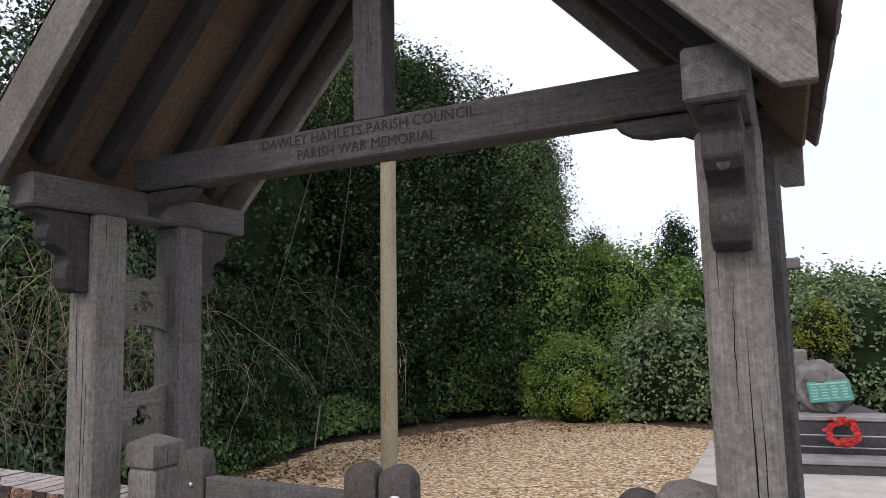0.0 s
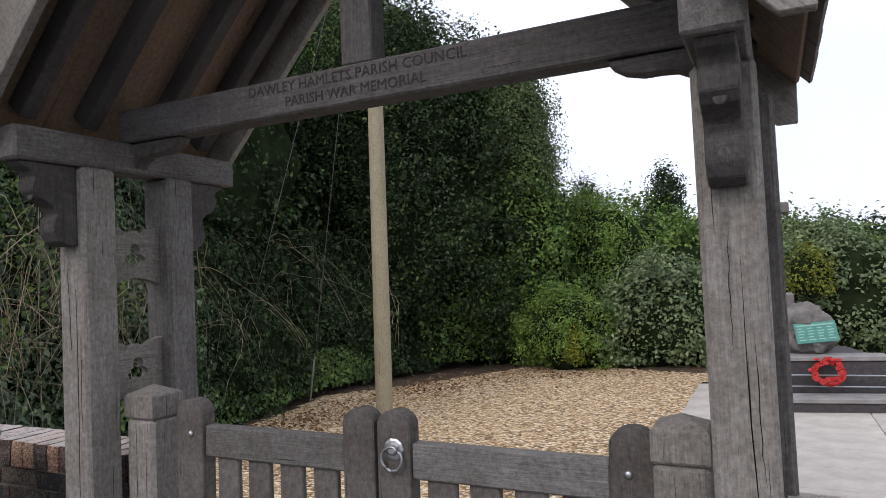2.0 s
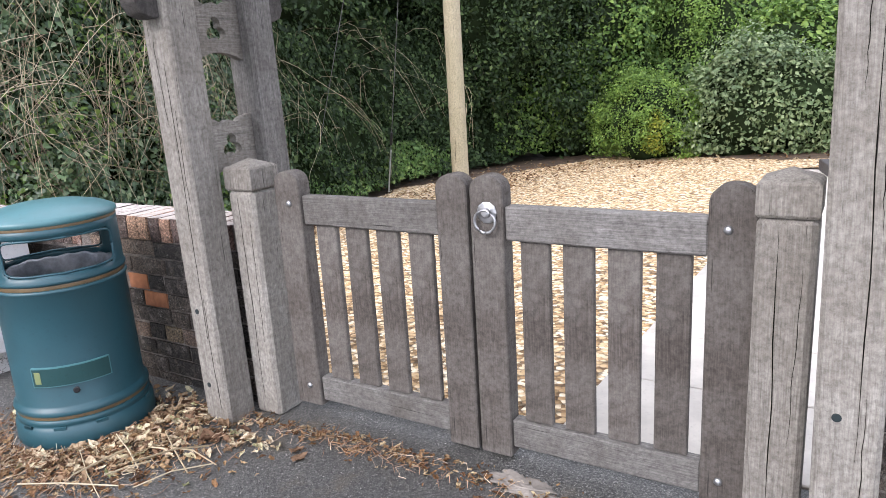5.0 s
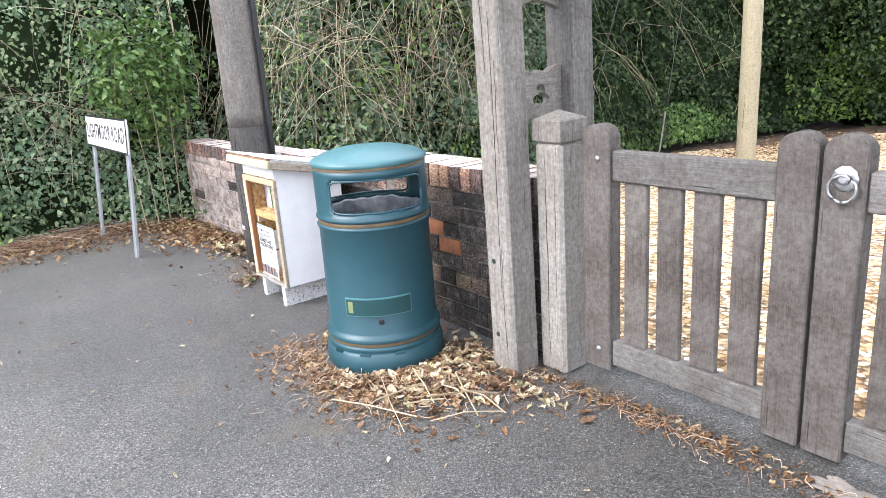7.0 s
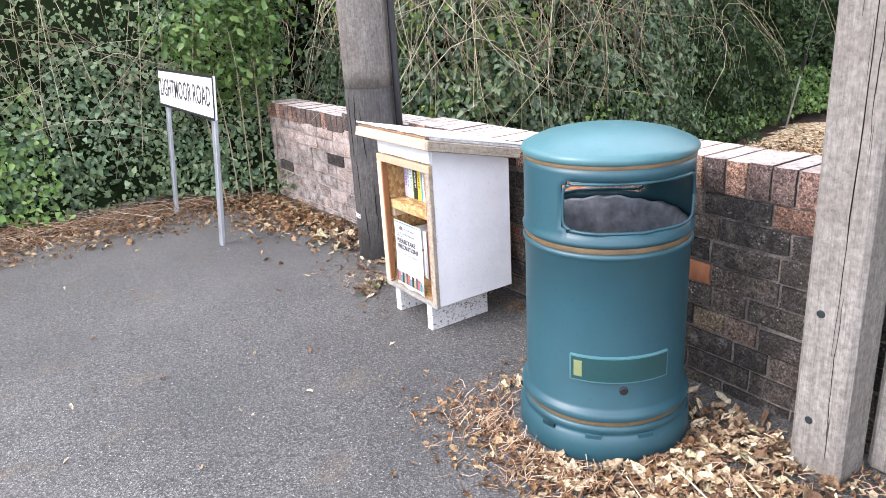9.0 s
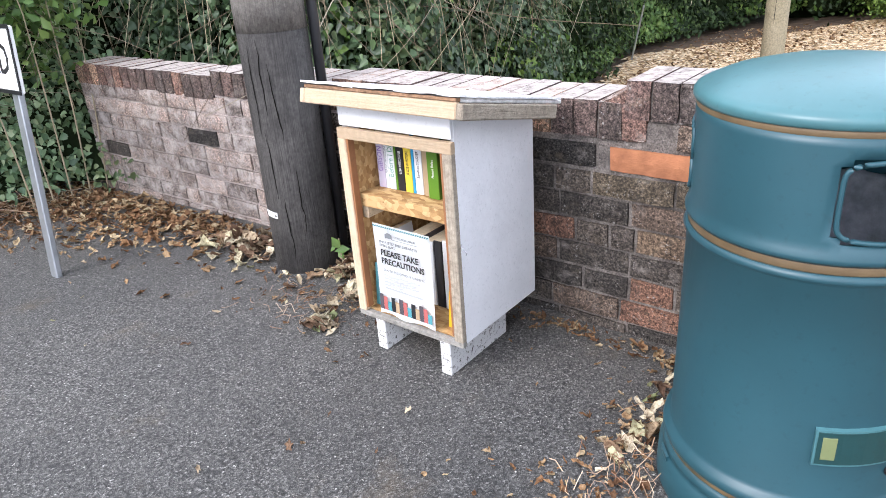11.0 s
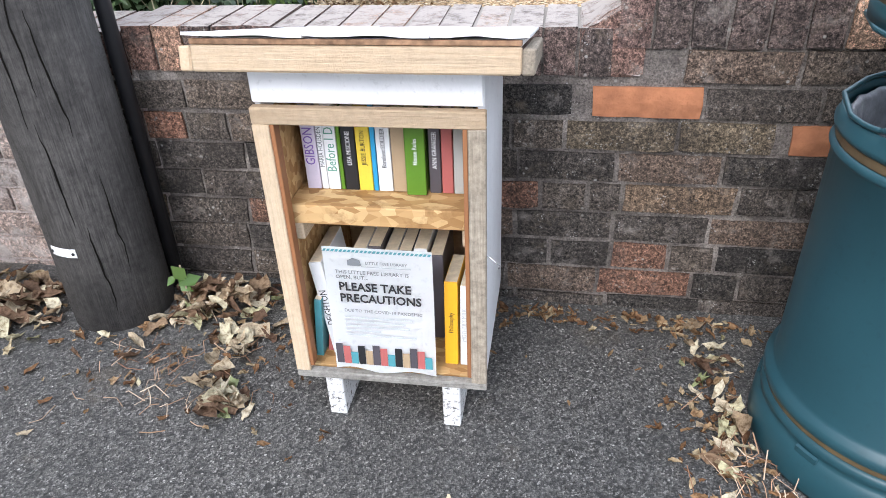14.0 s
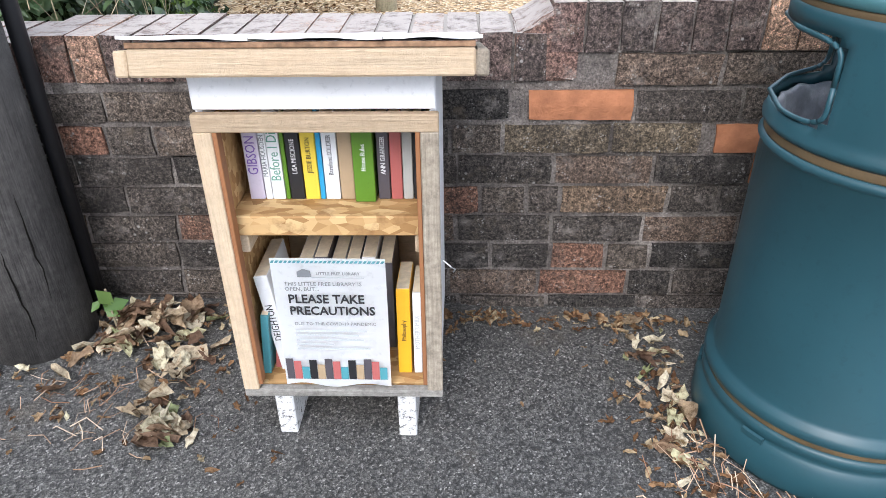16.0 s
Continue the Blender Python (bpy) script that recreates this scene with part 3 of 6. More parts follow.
def far_ground():
    bm = bmesh.new()
    ring_in = [(-14, -9), (9, -9), (9, 20), (-14, 20)]
    ring_out = [(-900, -900), (900, -900), (900, 900), (-900, 900)]
    a = [bm.verts.new((x, y, ground_z(x, y) - 0.02)) for x, y in ring_in]
    b = [bm.verts.new((x, y, -0.6)) for x, y in ring_out]
    for k in range(4):
        bm.faces.new((a[k], b[k], b[(k + 1) % 4], a[(k + 1) % 4]))
    tmp = finish(sheet(-14, 9, -9, 20, 46, 58, -0.02), "tmp")
    bm.from_mesh(tmp)
    bpy.data.meshes.remove(tmp)
    bmesh.ops.recalc_face_normals(bm, faces=bm.faces[:])
    for f in bm.faces:
        if f.normal.z < 0:
            f.normal_flip()
    return bm


tagged(part("ground", far_ground(), SOIL), "dark soil and leaf mould under the hedges", "ground", kind="structure")
tagged(part("road", sheet(-7.6, 9, -9, 2.62, 84, 62), ASPHALT), "worn grey asphalt footway in front of the wall", "road", kind="structure")


def gravelled(x, y):
    west = -6.1 - 0.35 * math.sin(y * 0.8) - 0.06 * (y - 5)
    far = 12.6 + 0.35 * math.sin(x * 1.3) - 0.25 * max(0, x + 4)
    return x > max(west, -6.9 + max(0.0, y - 9.5) * 0.75) and y < far and not paved(x, y)


def paved(x, y):
    return x > -1.15 and y < 10.6


tagged(part("gravel", sheet(-7.5, 8.5, 2.62, 14, 128, 92, 0.0, gravelled), GRAVEL), "tan pea gravel in the memorial garden", "gravel", kind="structure")
bm = core_blob((0, 0, 0), (0.10, 0.045, 0.008), 3.0, 0.5, 4)
tagged(part("threshold", bm, MORTAR, m=pose(-1.10, 2.25, 0.003, 0, 0, -12)), "broken patch of old concrete before the gate", "threshold", kind="structure")

# ---- timber lychgate ----
CX = -1.333
gate_house = thing("lychgate", "weathered grey oak lychgate with a pitched roof over the gates", "lychgate", m=pose(CX, 2.43, 0.008, 0, -0.85, 0))


def lp(name, bm, mat, m=None, label="", parent=None, smooth_it=False):
    return part(name, bm, mat, parent or gate_house, label, m, smooth_it)


POST = 0.143
for sx in (-1, 1):
    for sy in (-1, 1):
        # rear posts take the darker copy, its colour standing for the roof's shade
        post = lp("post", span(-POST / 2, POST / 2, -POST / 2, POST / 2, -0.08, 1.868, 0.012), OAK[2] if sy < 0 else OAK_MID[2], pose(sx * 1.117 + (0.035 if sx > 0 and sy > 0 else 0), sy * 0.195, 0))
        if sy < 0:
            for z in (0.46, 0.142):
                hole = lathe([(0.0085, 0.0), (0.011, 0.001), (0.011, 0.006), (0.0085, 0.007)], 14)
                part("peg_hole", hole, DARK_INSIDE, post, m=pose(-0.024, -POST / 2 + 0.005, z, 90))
    # plates darkened in colour too, for the shade beneath the roof
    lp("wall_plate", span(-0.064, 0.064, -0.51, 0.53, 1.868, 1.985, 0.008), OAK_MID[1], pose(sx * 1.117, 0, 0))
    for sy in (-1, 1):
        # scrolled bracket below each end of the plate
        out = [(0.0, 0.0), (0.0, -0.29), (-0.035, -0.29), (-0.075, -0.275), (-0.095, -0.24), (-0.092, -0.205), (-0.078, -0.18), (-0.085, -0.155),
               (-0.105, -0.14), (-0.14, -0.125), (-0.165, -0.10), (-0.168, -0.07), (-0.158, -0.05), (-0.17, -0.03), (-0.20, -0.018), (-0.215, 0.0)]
        br = lp("bracket", prism(out, 0.082, 0.004), OAK_SHADED[2], pose(sx * 1.117, sy * (0.195 + POST / 2), 1.867, 0, 0, 90 if sy < 0 else -90))
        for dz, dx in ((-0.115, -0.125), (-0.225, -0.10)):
            part("peg", lathe([(0.015, -0.01), (0.015, 0.004), (0.012, 0.006)], 16), OAK_SHADED[0], br, m=pose(dx + (0.012 if dz < -0.2 else -0.022), 0, dz, 0, -90, 0))
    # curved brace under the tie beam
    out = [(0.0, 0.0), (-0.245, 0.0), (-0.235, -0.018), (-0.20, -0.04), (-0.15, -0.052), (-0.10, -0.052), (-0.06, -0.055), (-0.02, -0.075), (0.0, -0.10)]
    lp("brace", prism(out, 0.06, 0.003), OAK_SHADED[0], pose(sx * 1.053, 0.0, 1.985, 0, 0, 0 if sx > 0 else 180))
    # boards with trefoil piercings between the posts
    for zc in (1.095, 1.545):
        bm = bmesh.new()
        hl, hh = 0.122, 0.118
        top = [(hl - 2 * hl * k / 14, hh - 0.034 * math.sin(math.pi * k / 14) * (1 - 0.5 * math.sin(math.pi * 3 * k / 14) ** 2)) for k in range(15)]
        low = [(-hl + 2 * hl * k / 14, -hh + 0.03 * math.sin(math.pi * k / 14)) for k in range(15)]
        outer = [bm.verts.new((x, -0.018, z)) for x, z in top + low]
        lobes = [(math.cos(a), math.sin(a)) for a in (math.pi / 2, math.pi * 7 / 6, math.pi * 11 / 6)]
        hole = []
        for k in range(36):
            a = 2 * math.pi * k / 36 + 0.05
            r = max((lx * math.cos(a) + lz * math.sin(a)) * 0.027 + math.sqrt(max(0, 0.025 ** 2 - (0.027 * (lx * math.sin(a) - lz * math.cos(a))) ** 2)) if abs(0.027 * (lx * math.sin(a) - lz * math.cos(a))) < 0.025 and (lx * math.cos(a) + lz * math.sin(a)) > -0.2 else 0.012 for lx, lz in lobes)
            hole.append(bm.verts.new((r * math.cos(a), -0.018, r * math.sin(a) - 0.005)))
        ed = [bm.edges.new((c[i], c[(i + 1) % len(c)])) for c in (outer, hole) for i in range(len(c))]
        bmesh.ops.triangle_fill(bm, edges=ed, use_beauty=True)
        bad = [f for f in bm.faces if math.hypot(f.calc_center_median().x, f.calc_center_median().z + 0.005) < 0.016]
        bmesh.ops.delete(bm, geom=bad, context="FACES_ONLY")
        r = bmesh.ops.extrude_face_region(bm, geom=bm.faces[:])
        bmesh.ops.translate(bm, verts=[v for v in r["geom"] if isinstance(v, bmesh.types.BMVert)], vec=(0, 0.036, 0))
        bmesh.ops.recalc_face_normals(bm, faces=bm.faces[:])
        # paler oak here stands for the sky light on these boards
        lp("pierced_board", bm, OAK[0], pose(sx * 1.117, 0, zc, 0, 0, 90))

lp("tie_beam", span(-1.12, 1.12, -0.05, 0.05, 1.988, 2.118, 0.007), OAK_SHADED[0])
lp("king_post", span(-0.060, 0.060, -0.045, 0.045, 2.118, 3.25, 0.006), OAK_SHADED[2])
CARVED = plain("carved_shadow_letters", (0.035, 0.03, 0.027), 0.9)
lettering("lettering", "DAWLEY HAMLETS PARISH COUNCIL", 0.050, CARVED, gate_house, pose(-0.027, -0.0512, 2.084, 90), width=0.845)
lettering("lettering", "PARISH WAR MEMORIAL", 0.050, CARVED, gate_house, pose(-0.0175, -0.0512, 2.030, 90), width=0.545)

PITCH = 47.5
tan_p = math.tan(radians(PITCH))
EAVE_X, EAVE_Z, RIDGE = 1.285, 1.842, 1.842 + 1.285 * math.tan(radians(47.5))
slope = EAVE_X / math.cos(radians(PITCH))
for sx in (-1, 1):
    # local x runs up the slope from the eave, z out of the slope
    base = pose(sx * EAVE_X, 0, EAVE_Z, 0, 0, 0 if sx < 0 else 180) @ pose(0, 0, 0, 0, -PITCH, 0)
    for y in (-0.57, 0.57):
        out = [(0.042, -0.030), (slope - 0.03, -0.030), (slope + 0.12, 0.128), (0.118, 0.128), (0.0, 0.016)]
        lp("bargeboard", prism(out, 0.035, 0.003), OAK[0], base @ pose(0, y, 0))
    for y in (-0.41, -0.16, 0.16, 0.41):
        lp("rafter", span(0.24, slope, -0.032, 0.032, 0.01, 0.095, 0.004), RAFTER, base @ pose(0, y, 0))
    for k in range(4):
        lp("roof_board", span(0.09 + k * 0.44, 0.09 + k * 0.44 + 0.4395, -0.55, 0.55, 0.098, 0.112, 0.0), SARKING, base)
    bm = bmesh.new()
    rng = random.Random(4 + sx)
    for row in range(17):
        x = 0.065 + row * 0.108
        y = -0.585
        while y < 0.56:
            w = 0.105 + rng.uniform(-0.01, 0.012)
            block((0.2, w, 0.012), (x + 0.1, y + w / 2, 0.125 + 0.008 + rng.uniform(0, 0.006)), 0, bm)
            y += w + 0.004
    tiles = lp("roof_tiles", bm, SHINGLE, base, "overlapping weathered plain tiles")
    tagged(tiles, kind="stuff")
bm = bmesh.new()
for k in range(5):
    tube([(0, -0.6 + k * 0.24, RIDGE + 0.17), (0, -0.6 + k * 0.24 + 0.235, RIDGE + 0.17)], 0.07, 12, bm)
lp("ridge_tiles", bm, SHINGLE)

# ---- gate posts and gates ----
CRACK = plain("dark_shake_in_timber", (0.012, 0.011, 0.010), 1.0, spec=0.0)


def crack(parent, x, y, z0, z1, width, seed):
    """A drying shake that wanders up a timber's face, widest at its middle."""
    rng = random.Random(seed)
    bm = bmesh.new()
    rows = []
    for k in range(15):
        q = k / 14
        x += rng.gauss(0, 0.0018)
        w = width * (0.15 + math.sin(math.pi * q) * rng.uniform(0.6, 1.2)) / 2
        z = z0 + (z1 - z0) * q
        rows.append([bm.verts.new((x + dx, y + dy, z)) for dx, dy in ((-w, 0), (0, -0.0012), (w, 0))])
    for a, b_ in zip(rows, rows[1:]):
        for i in range(2):
            bm.faces.new((a[i], a[i + 1], b_[i + 1], b_[i]))
    return part("shake", bm, CRACK, parent)


for ob in [o for o in gate_house.children if o.name.startswith("post")]:
    px, py = ob.matrix_basis.translation.x, ob.matrix_basis.translation.y
    if py < 0:
        for k, (dx, z0, z1, w) in enumerate(((0.018, 0.35, 1.42, 0.0028), (0.03, 0.05, 0.52, 0.0018), (0.042, 0.9, 1.25, 0.002), (-0.012, 1.2, 1.5, 0.0018))):
            crack(ob, dx, -POST / 2 - 0.0006, z0, z1, w, k + (3 if px > 0 else 40))

def gate_post(x, label):
    th = thing("gate_post", label, "gate post", (x, 2.375, 0), group="gate posts")
    sh = part("shaft", span(-0.07, 0.07, -0.07, 0.07, -0.03, 0.921, 0.014), OAK[2], th)
    crack(sh, -0.012, -0.0706, 0.05, 0.90, 0.0032, int(-x * 10))
    crack(sh, 0.03, -0.0706, 0.30, 0.80, 0.0018, int(-x * 10) + 5)
    bm = bmesh.new()
    prof = [(0.0665, 0.9215), (0.073, 0.930), (0.073, 1.005), (0.066, 1.013)]
    rings = [[bm.verts.new((sx * r, sy * r, z)) for sx, sy in ((-1, -1), (1, -1), (1, 1), (-1, 1))] for r, z in prof]
    for a, b in zip(rings, rings[1:]):
        for k in range(4):
            bm.faces.new((a[k], a[(k + 1) % 4], b[(k + 1) % 4], b[k]))
    tip = bm.verts.new((0, 0, 1.042))
    for k in range(4):
        bm.faces.new((rings[-1][k], rings[-1][(k + 1) % 4], tip))
    part("cap", bm, OAK[2], th, "pyramid-topped cap above a saw-cut groove")


gate_post(-2.305, "square weathered oak gate post with a pyramid cap")
gate_post(-0.390, "cracked square oak gate post with a pyramid cap")


def stile(w, h0, h1):
    out = [(-w / 2, h0), (w / 2, h0)]
    for k in range(13):
        a = math.pi * k / 12
        out.append((w / 2 * math.cos(a), h1 - 0.05 + 0.05 * math.sin(a)))
    return prism(out, 0.07, 0.005)


def gate(x0, x1, label, ring):
    """One leaf between x0 (hinge) and x1 (meeting stile)."""
    s = 1 if x1 > x0 else -1
    th = thing("gate", label, "gate", (x0, 2.41, 0), group="gate leaves")
    w = abs(x1 - x0)
    hs = part("hinge_stile", stile(0.125, 0.025, 0.992), GATE[2], th, m=pose(s * 0.0625, 0, 0))
    ms = part("meeting_stile", stile(0.118, 0.012, 0.998), GATE[2], th, m=pose(s * (w - 0.059), 0, 0))
    a, b = sorted((s * 0.125, s * (w - 0.118)))
    part("top_rail", span(a, b, -0.022, 0.028, 0.785, 0.898, 0.006), OAK_MID[0], th)
    part("bottom_rail", span(a, b, -0.022, 0.028, 0.048, 0.152, 0.006), OAK_MID[0], th)
    n, inner = 4, b - a
    gap = 0.044
    sw = (inner - 5 * gap) / 4
    for k in range(n):
        c = a + gap * (k + 1) + sw * (k + 0.5)
        part("slat", span(-sw / 2, sw / 2, -0.006, 0.018, 0.1515, 0.7855, 0.004), GATE[2], th, m=pose(c, 0, 0))
    for z, st, dx in ((0.868, hs, 0.0), (0.11, hs, 0.0)):
        part("bolt_head", lathe([(0.0125, 0), (0.0125, 0.003), (0.009, 0.008), (0.003, 0.010)], 14), BRIGHT_STEEL, st, m=pose(s * 0.01, -0.035, z, 90), smooth=True)
    if ring:
        plate = part("latch_plate", lathe([(0.036, 0), (0.036, 0.004), (0.030, 0.007), (0.018, 0.009), (0.016, 0.018), (0.010, 0.022)], 10), BRIGHT_STEEL, ms, "bright cast ring-latch plate", pose(0.005, -0.035, 0.878, 90))
        pts = [(0.037 * math.sin(2 * math.pi * k / 24), -0.012, -0.037 * math.cos(2 * math.pi * k / 24)) for k in range(25)]
        part("ring_handle", tube(pts, 0.005, 8), BRIGHT_STEEL, ms, "steel ring handle", pose(0.005, -0.042, 0.852), True)
    return th


gate(-2.190, -1.336, "closed weathered oak gate leaf with four slats", False)
gate(-0.462, -1.324, "closed weathered oak gate leaf with a ring latch", True)

# ---- flagpole and stay wires ----
WIRE = plain("dull_steel_wire", (0.12, 0.12, 0.12), 0.6, 0.4)
fp = thing("flagpole", "tall round treated timber pole standing in gravel", "pole", (-4.57, 7.90, ground_z(-4.57, 7.9)))
part("pole", lathe([(0.108, -0.3), (0.106, 0.0), (0.102, 1.5), (0.096, 4.0), (0.088, 7.2)], 24), POLE_WOOD, fp, smooth=True)
for n_w, (top, foot) in enumerate((((-4.60, 7.9, 6.75), (-6.89, 7.63, -0.4)), ((-4.60, 7.9, 6.85), (-6.43, 8.9, -0.4)))):
    w = thing("stay_wire", "thin steel stay wire running down to the ground", "wire", foot, group="stay wires")
    d = Vector(top) - Vector(foot)
    part("strand", tube([(0, 0, 0), d], 0.0045, 6), WIRE, w)
    part("turnbuckle", tube([d * 0.10, d * 0.125], 0.02, 8), BLACK_PLASTIC, w)
    part("anchor_rod", tube([(0, 0, 0), d * 0.09], 0.012, 6), GALV, w)

# ---- litter bin ----
BINC = (-3.04, 1.96)
bin_ = thing("litter_bin", "round dark green plastic litter bin with a domed lid", "litter bin", m=pose(*BINC, -0.044, 0, 0, 65) @ Matrix.Diagonal((0.99, 0.99, 1.02, 1)))
R = 0.248
part("base", lathe([(0.268, 0.0), (0.272, 0.01), (0.270, 0.075), (0.262, 0.085), (0.258, 0.092), (0.262, 0.098), (0.262, 0.112), (0.255, 0.118)], 64), GREEN_PLASTIC, bin_, smooth=True)
part("gold_band", lathe([(0.2555, 0.1185), (0.2565, 0.122), (0.2565, 0.130), (0.2555, 0.134)], 64, False), GOLD_BAND, bin_, smooth=True)
body = part("body", lathe([(0.262, 0.1345), (0.265, 0.142), (0.262, 0.156), (0.252, 0.163), (R, 0.172), (0.2465, 0.40), (0.246, 0.618), (0.250, 0.622), (0.254, 0.629), (0.250, 0.636), (0.246, 0.638)], 64, False), GREEN_PLASTIC, bin_, smooth=True)
part("gold_band", lathe([(0.2455, 0.6385), (0.2465, 0.642), (0.2465, 0.650), (0.2455, 0.6535)], 64, False), GOLD_BAND, bin_, smooth=True)


def hood():
    """The upper ring with openings cut through the front and the back."""
    bm = bmesh.new()
    zs = [0.654, 0.660, 0.668, 0.675, 0.692, 0.704, 0.822, 0.834, 0.85, 0.866]
    rs = [0.246, 0.253, 0.254, 0.249, 0.2475, 0.2475, 0.2475, 0.2475, 0.2475, 0.248]
    segs = 96
    for thick in (0.0, 0.006):
        rings = [[bm.verts.new(((r - thick) * math.cos(2 * math.pi * k / segs), (r - thick) * math.sin(2 * math.pi * k / segs), z)) for k in range(segs)] for r, z in zip(rs, zs)]
        for i, (a, b) in enumerate(zip(rings, rings[1:])):
            for k in range(segs):
                gap = abs(((k + 0.5) * 360 / segs) % 180 - 90) < 52
                if gap and (i == 5 or (i in (4, 6) and abs(((k + 0.5) * 360 / segs) % 180 - 90) < 47)):
                    continue
                f = (a[k], a[(k + 1) % segs], b[(k + 1) % segs], b[k])
                bm.faces.new(f if not thick else f[::-1])
    # close the cut edges between the outer and the inner skin
    half = len(bm.verts) // 2
    bm.verts.index_update()
    bm.verts.ensure_lookup_table()
    for e in [e for e in bm.edges if e.is_boundary and e.verts[0].index < half and e.verts[1].index < half]:
        i, j = e.verts[0].index, e.verts[1].index
        bm.faces.new((bm.verts[i], bm.verts[j], bm.verts[j + half], bm.verts[i + half]))
    bmesh.ops.recalc_face_normals(bm, faces=bm.faces[:])
    return bm


part("hood", hood(), GREEN_PLASTIC, bin_, "green hood with wide openings through it", smooth=True)
for mid in (90, 270):
    rim = []
    for k in range(73):
        # a rounded rectangle wrapped round the hood
        q = 2 * math.pi * k / 72
        cu, cv = math.copysign(abs(math.cos(q)) ** 0.28, math.cos(q)), math.copysign(abs(math.sin(q)) ** 0.28, math.sin(q))
        an = radians(mid + 51.0 * cu)
        rim.append((0.2478 * math.cos(an), 0.2478 * math.sin(an), 0.763 + 0.067 * cv))
    part("opening_rim", tube(rim, 0.0045, 8), GREEN_PLASTIC, bin_, "raised bead round the opening", smooth=True)
part("gold_band", lathe([(0.2475, 0.866), (0.2485, 0.869), (0.2485, 0.875), (0.2475, 0.877)], 64, False), GOLD_BAND, bin_, smooth=True)
part("lid", lathe([(0.250, 0.8775), (0.251, 0.8785), (0.2545, 0.884), (0.2545, 0.892), (0.251, 0.898), (0.238, 0.905), (0.20, 0.921), (0.14, 0.935), (0.07, 0.943), (0.004, 0.945)], 64), LID_PLASTIC, bin_, "domed lid, paler with fading", smooth=True)
bm = lathe([(0.150, 0.42), (0.205, 0.44), (0.226, 0.50), (0.230, 0.60), (0.233, 0.640), (0.237, 0.666), (0.240, 0.671), (0.236, 0.676), (0.226, 0.668), (0.221, 0.64), (0.216, 0.58), (0.208, 0.50), (0.190, 0.47), (0.120, 0.45)], 120)
for v in bm.verts:
    a = math.atan2(v.co.y, v.co.x)
    if v.co.z > 0.46:
        w_ = (v.co.z - 0.46) / 0.25
        v.co.z += w_ * (0.003 * math.sin(7 * a) + 0.003 * math.sin(19 * a + 1))
        k = 1 - 0.012 * abs(math.sin(9 * a + 3 * math.sin(4 * a))) - 0.014 * abs(math.sin(23 * a + v.co.z * 16))
        v.co.x, v.co.y = v.co.x * k, v.co.y * k
part("liner", bm, LINER, bin_, "crumpled translucent bin liner", smooth=True)
# notice panel and its small fittings on the curved front
def curved_plate(r, a0, a1, z0, z1, thick, n=14):
    bm = bmesh.new()
    rows = []
    for k in range(n + 1):
        a = radians(a0 + (a1 - a0) * k / n)
        rows.append([bm.verts.new((q * math.cos(a), q * math.sin(a), z)) for q, z in ((r, z0), (r + thick, z0 + 0.002), (r + thick, z1 - 0.002), (r, z1))])
    for p, q in zip(rows, rows[1:]):
        for i in range(3):
            bm.faces.new((p[i], q[i], q[i + 1], p[i + 1]))
    bm.faces.new(rows[0])
    bm.faces.new(rows[-1][::-1])
    bmesh.ops.recalc_face_normals(bm, faces=bm.faces[:])
    return bm


panel = part("notice_frame", curved_plate(R - 0.002, -135, -67, 0.256, 0.338, 0.009), LID_PLASTIC, bin_, "raised panel low on the body", smooth=False)
part("recess", curved_plate(R + 0.0045, -133.9, -68.1, 0.260, 0.334, 0.0032), plain("deep_green_plastic", (0.012, 0.050, 0.052), 0.4), panel)
part("sticker", curved_plate(R + 0.0075, -132, -126.5, 0.272, 0.322, 0.0008, 4), plain("yellow_green_sticker", (0.17, 0.20, 0.09), 0.5), panel, "small yellow-green sticker")
part("lock", lathe([(0.013, 0), (0.013, 0.003), (0.009, 0.005)], 16), BLACK_PLASTIC, bin_, "round lock", pose((R + 0.001) * math.cos(radians(-99)), (R + 0.001) * math.sin(radians(-99)), 0.232, 90, 0, -9))
for a in (-150, -118, -84, -30, 30, 90, 150, 210):
    part("clip", curved_plate(0.262, a - 5, a + 5, 0.078, 0.094, 0.006, 4), GREEN_PLASTIC, bin_)

# ---- little library ----
lib = thing("book_box", "white-painted wooden library box on legs with an open-framed front", "library box", (-4.073, 1.89, 0))
W, D, T = 0.40, 0.385, 0.012
for sx in (-1, 1):
    out = [(0.0, 0.088), (D, 0.088), (D, 0.655), (0.0, 0.762)]
    part("side_panel", prism(out, T, 0.002), WHITE_PAINT, lib, m=pose(sx * (W / 2 - T / 2), 0, 0, 0, 0, 90))
    part("leg", prism([(0.0, -0.05), (0.30, -0.05), (0.30, 0.088), (0.0, 0.088)], 0.038, 0.003), FLAKED, lib, "flaking white leg board", pose(sx * 0.128, -0.012, 0, 0, 0, 90))
INNER = W - 2 * T
part("back_panel", span(-INNER / 2, INNER / 2, D - 0.012, D - 0.001, 0.09, 0.65, 0.001), PINE[0], lib)
m, n, l, b = mat_new("strand_board", 0.7, spec=0.25)
cell = n.new("ShaderNodeTexVoronoi")
cell.inputs["Scale"].default_value = 1.0
l.new(coords(n, l, (34, 75, 60)), cell.inputs["Vector"])
sepc = n.new("ShaderNodeSeparateColor")
l.new(cell.outputs["Color"], sepc.inputs["Color"])
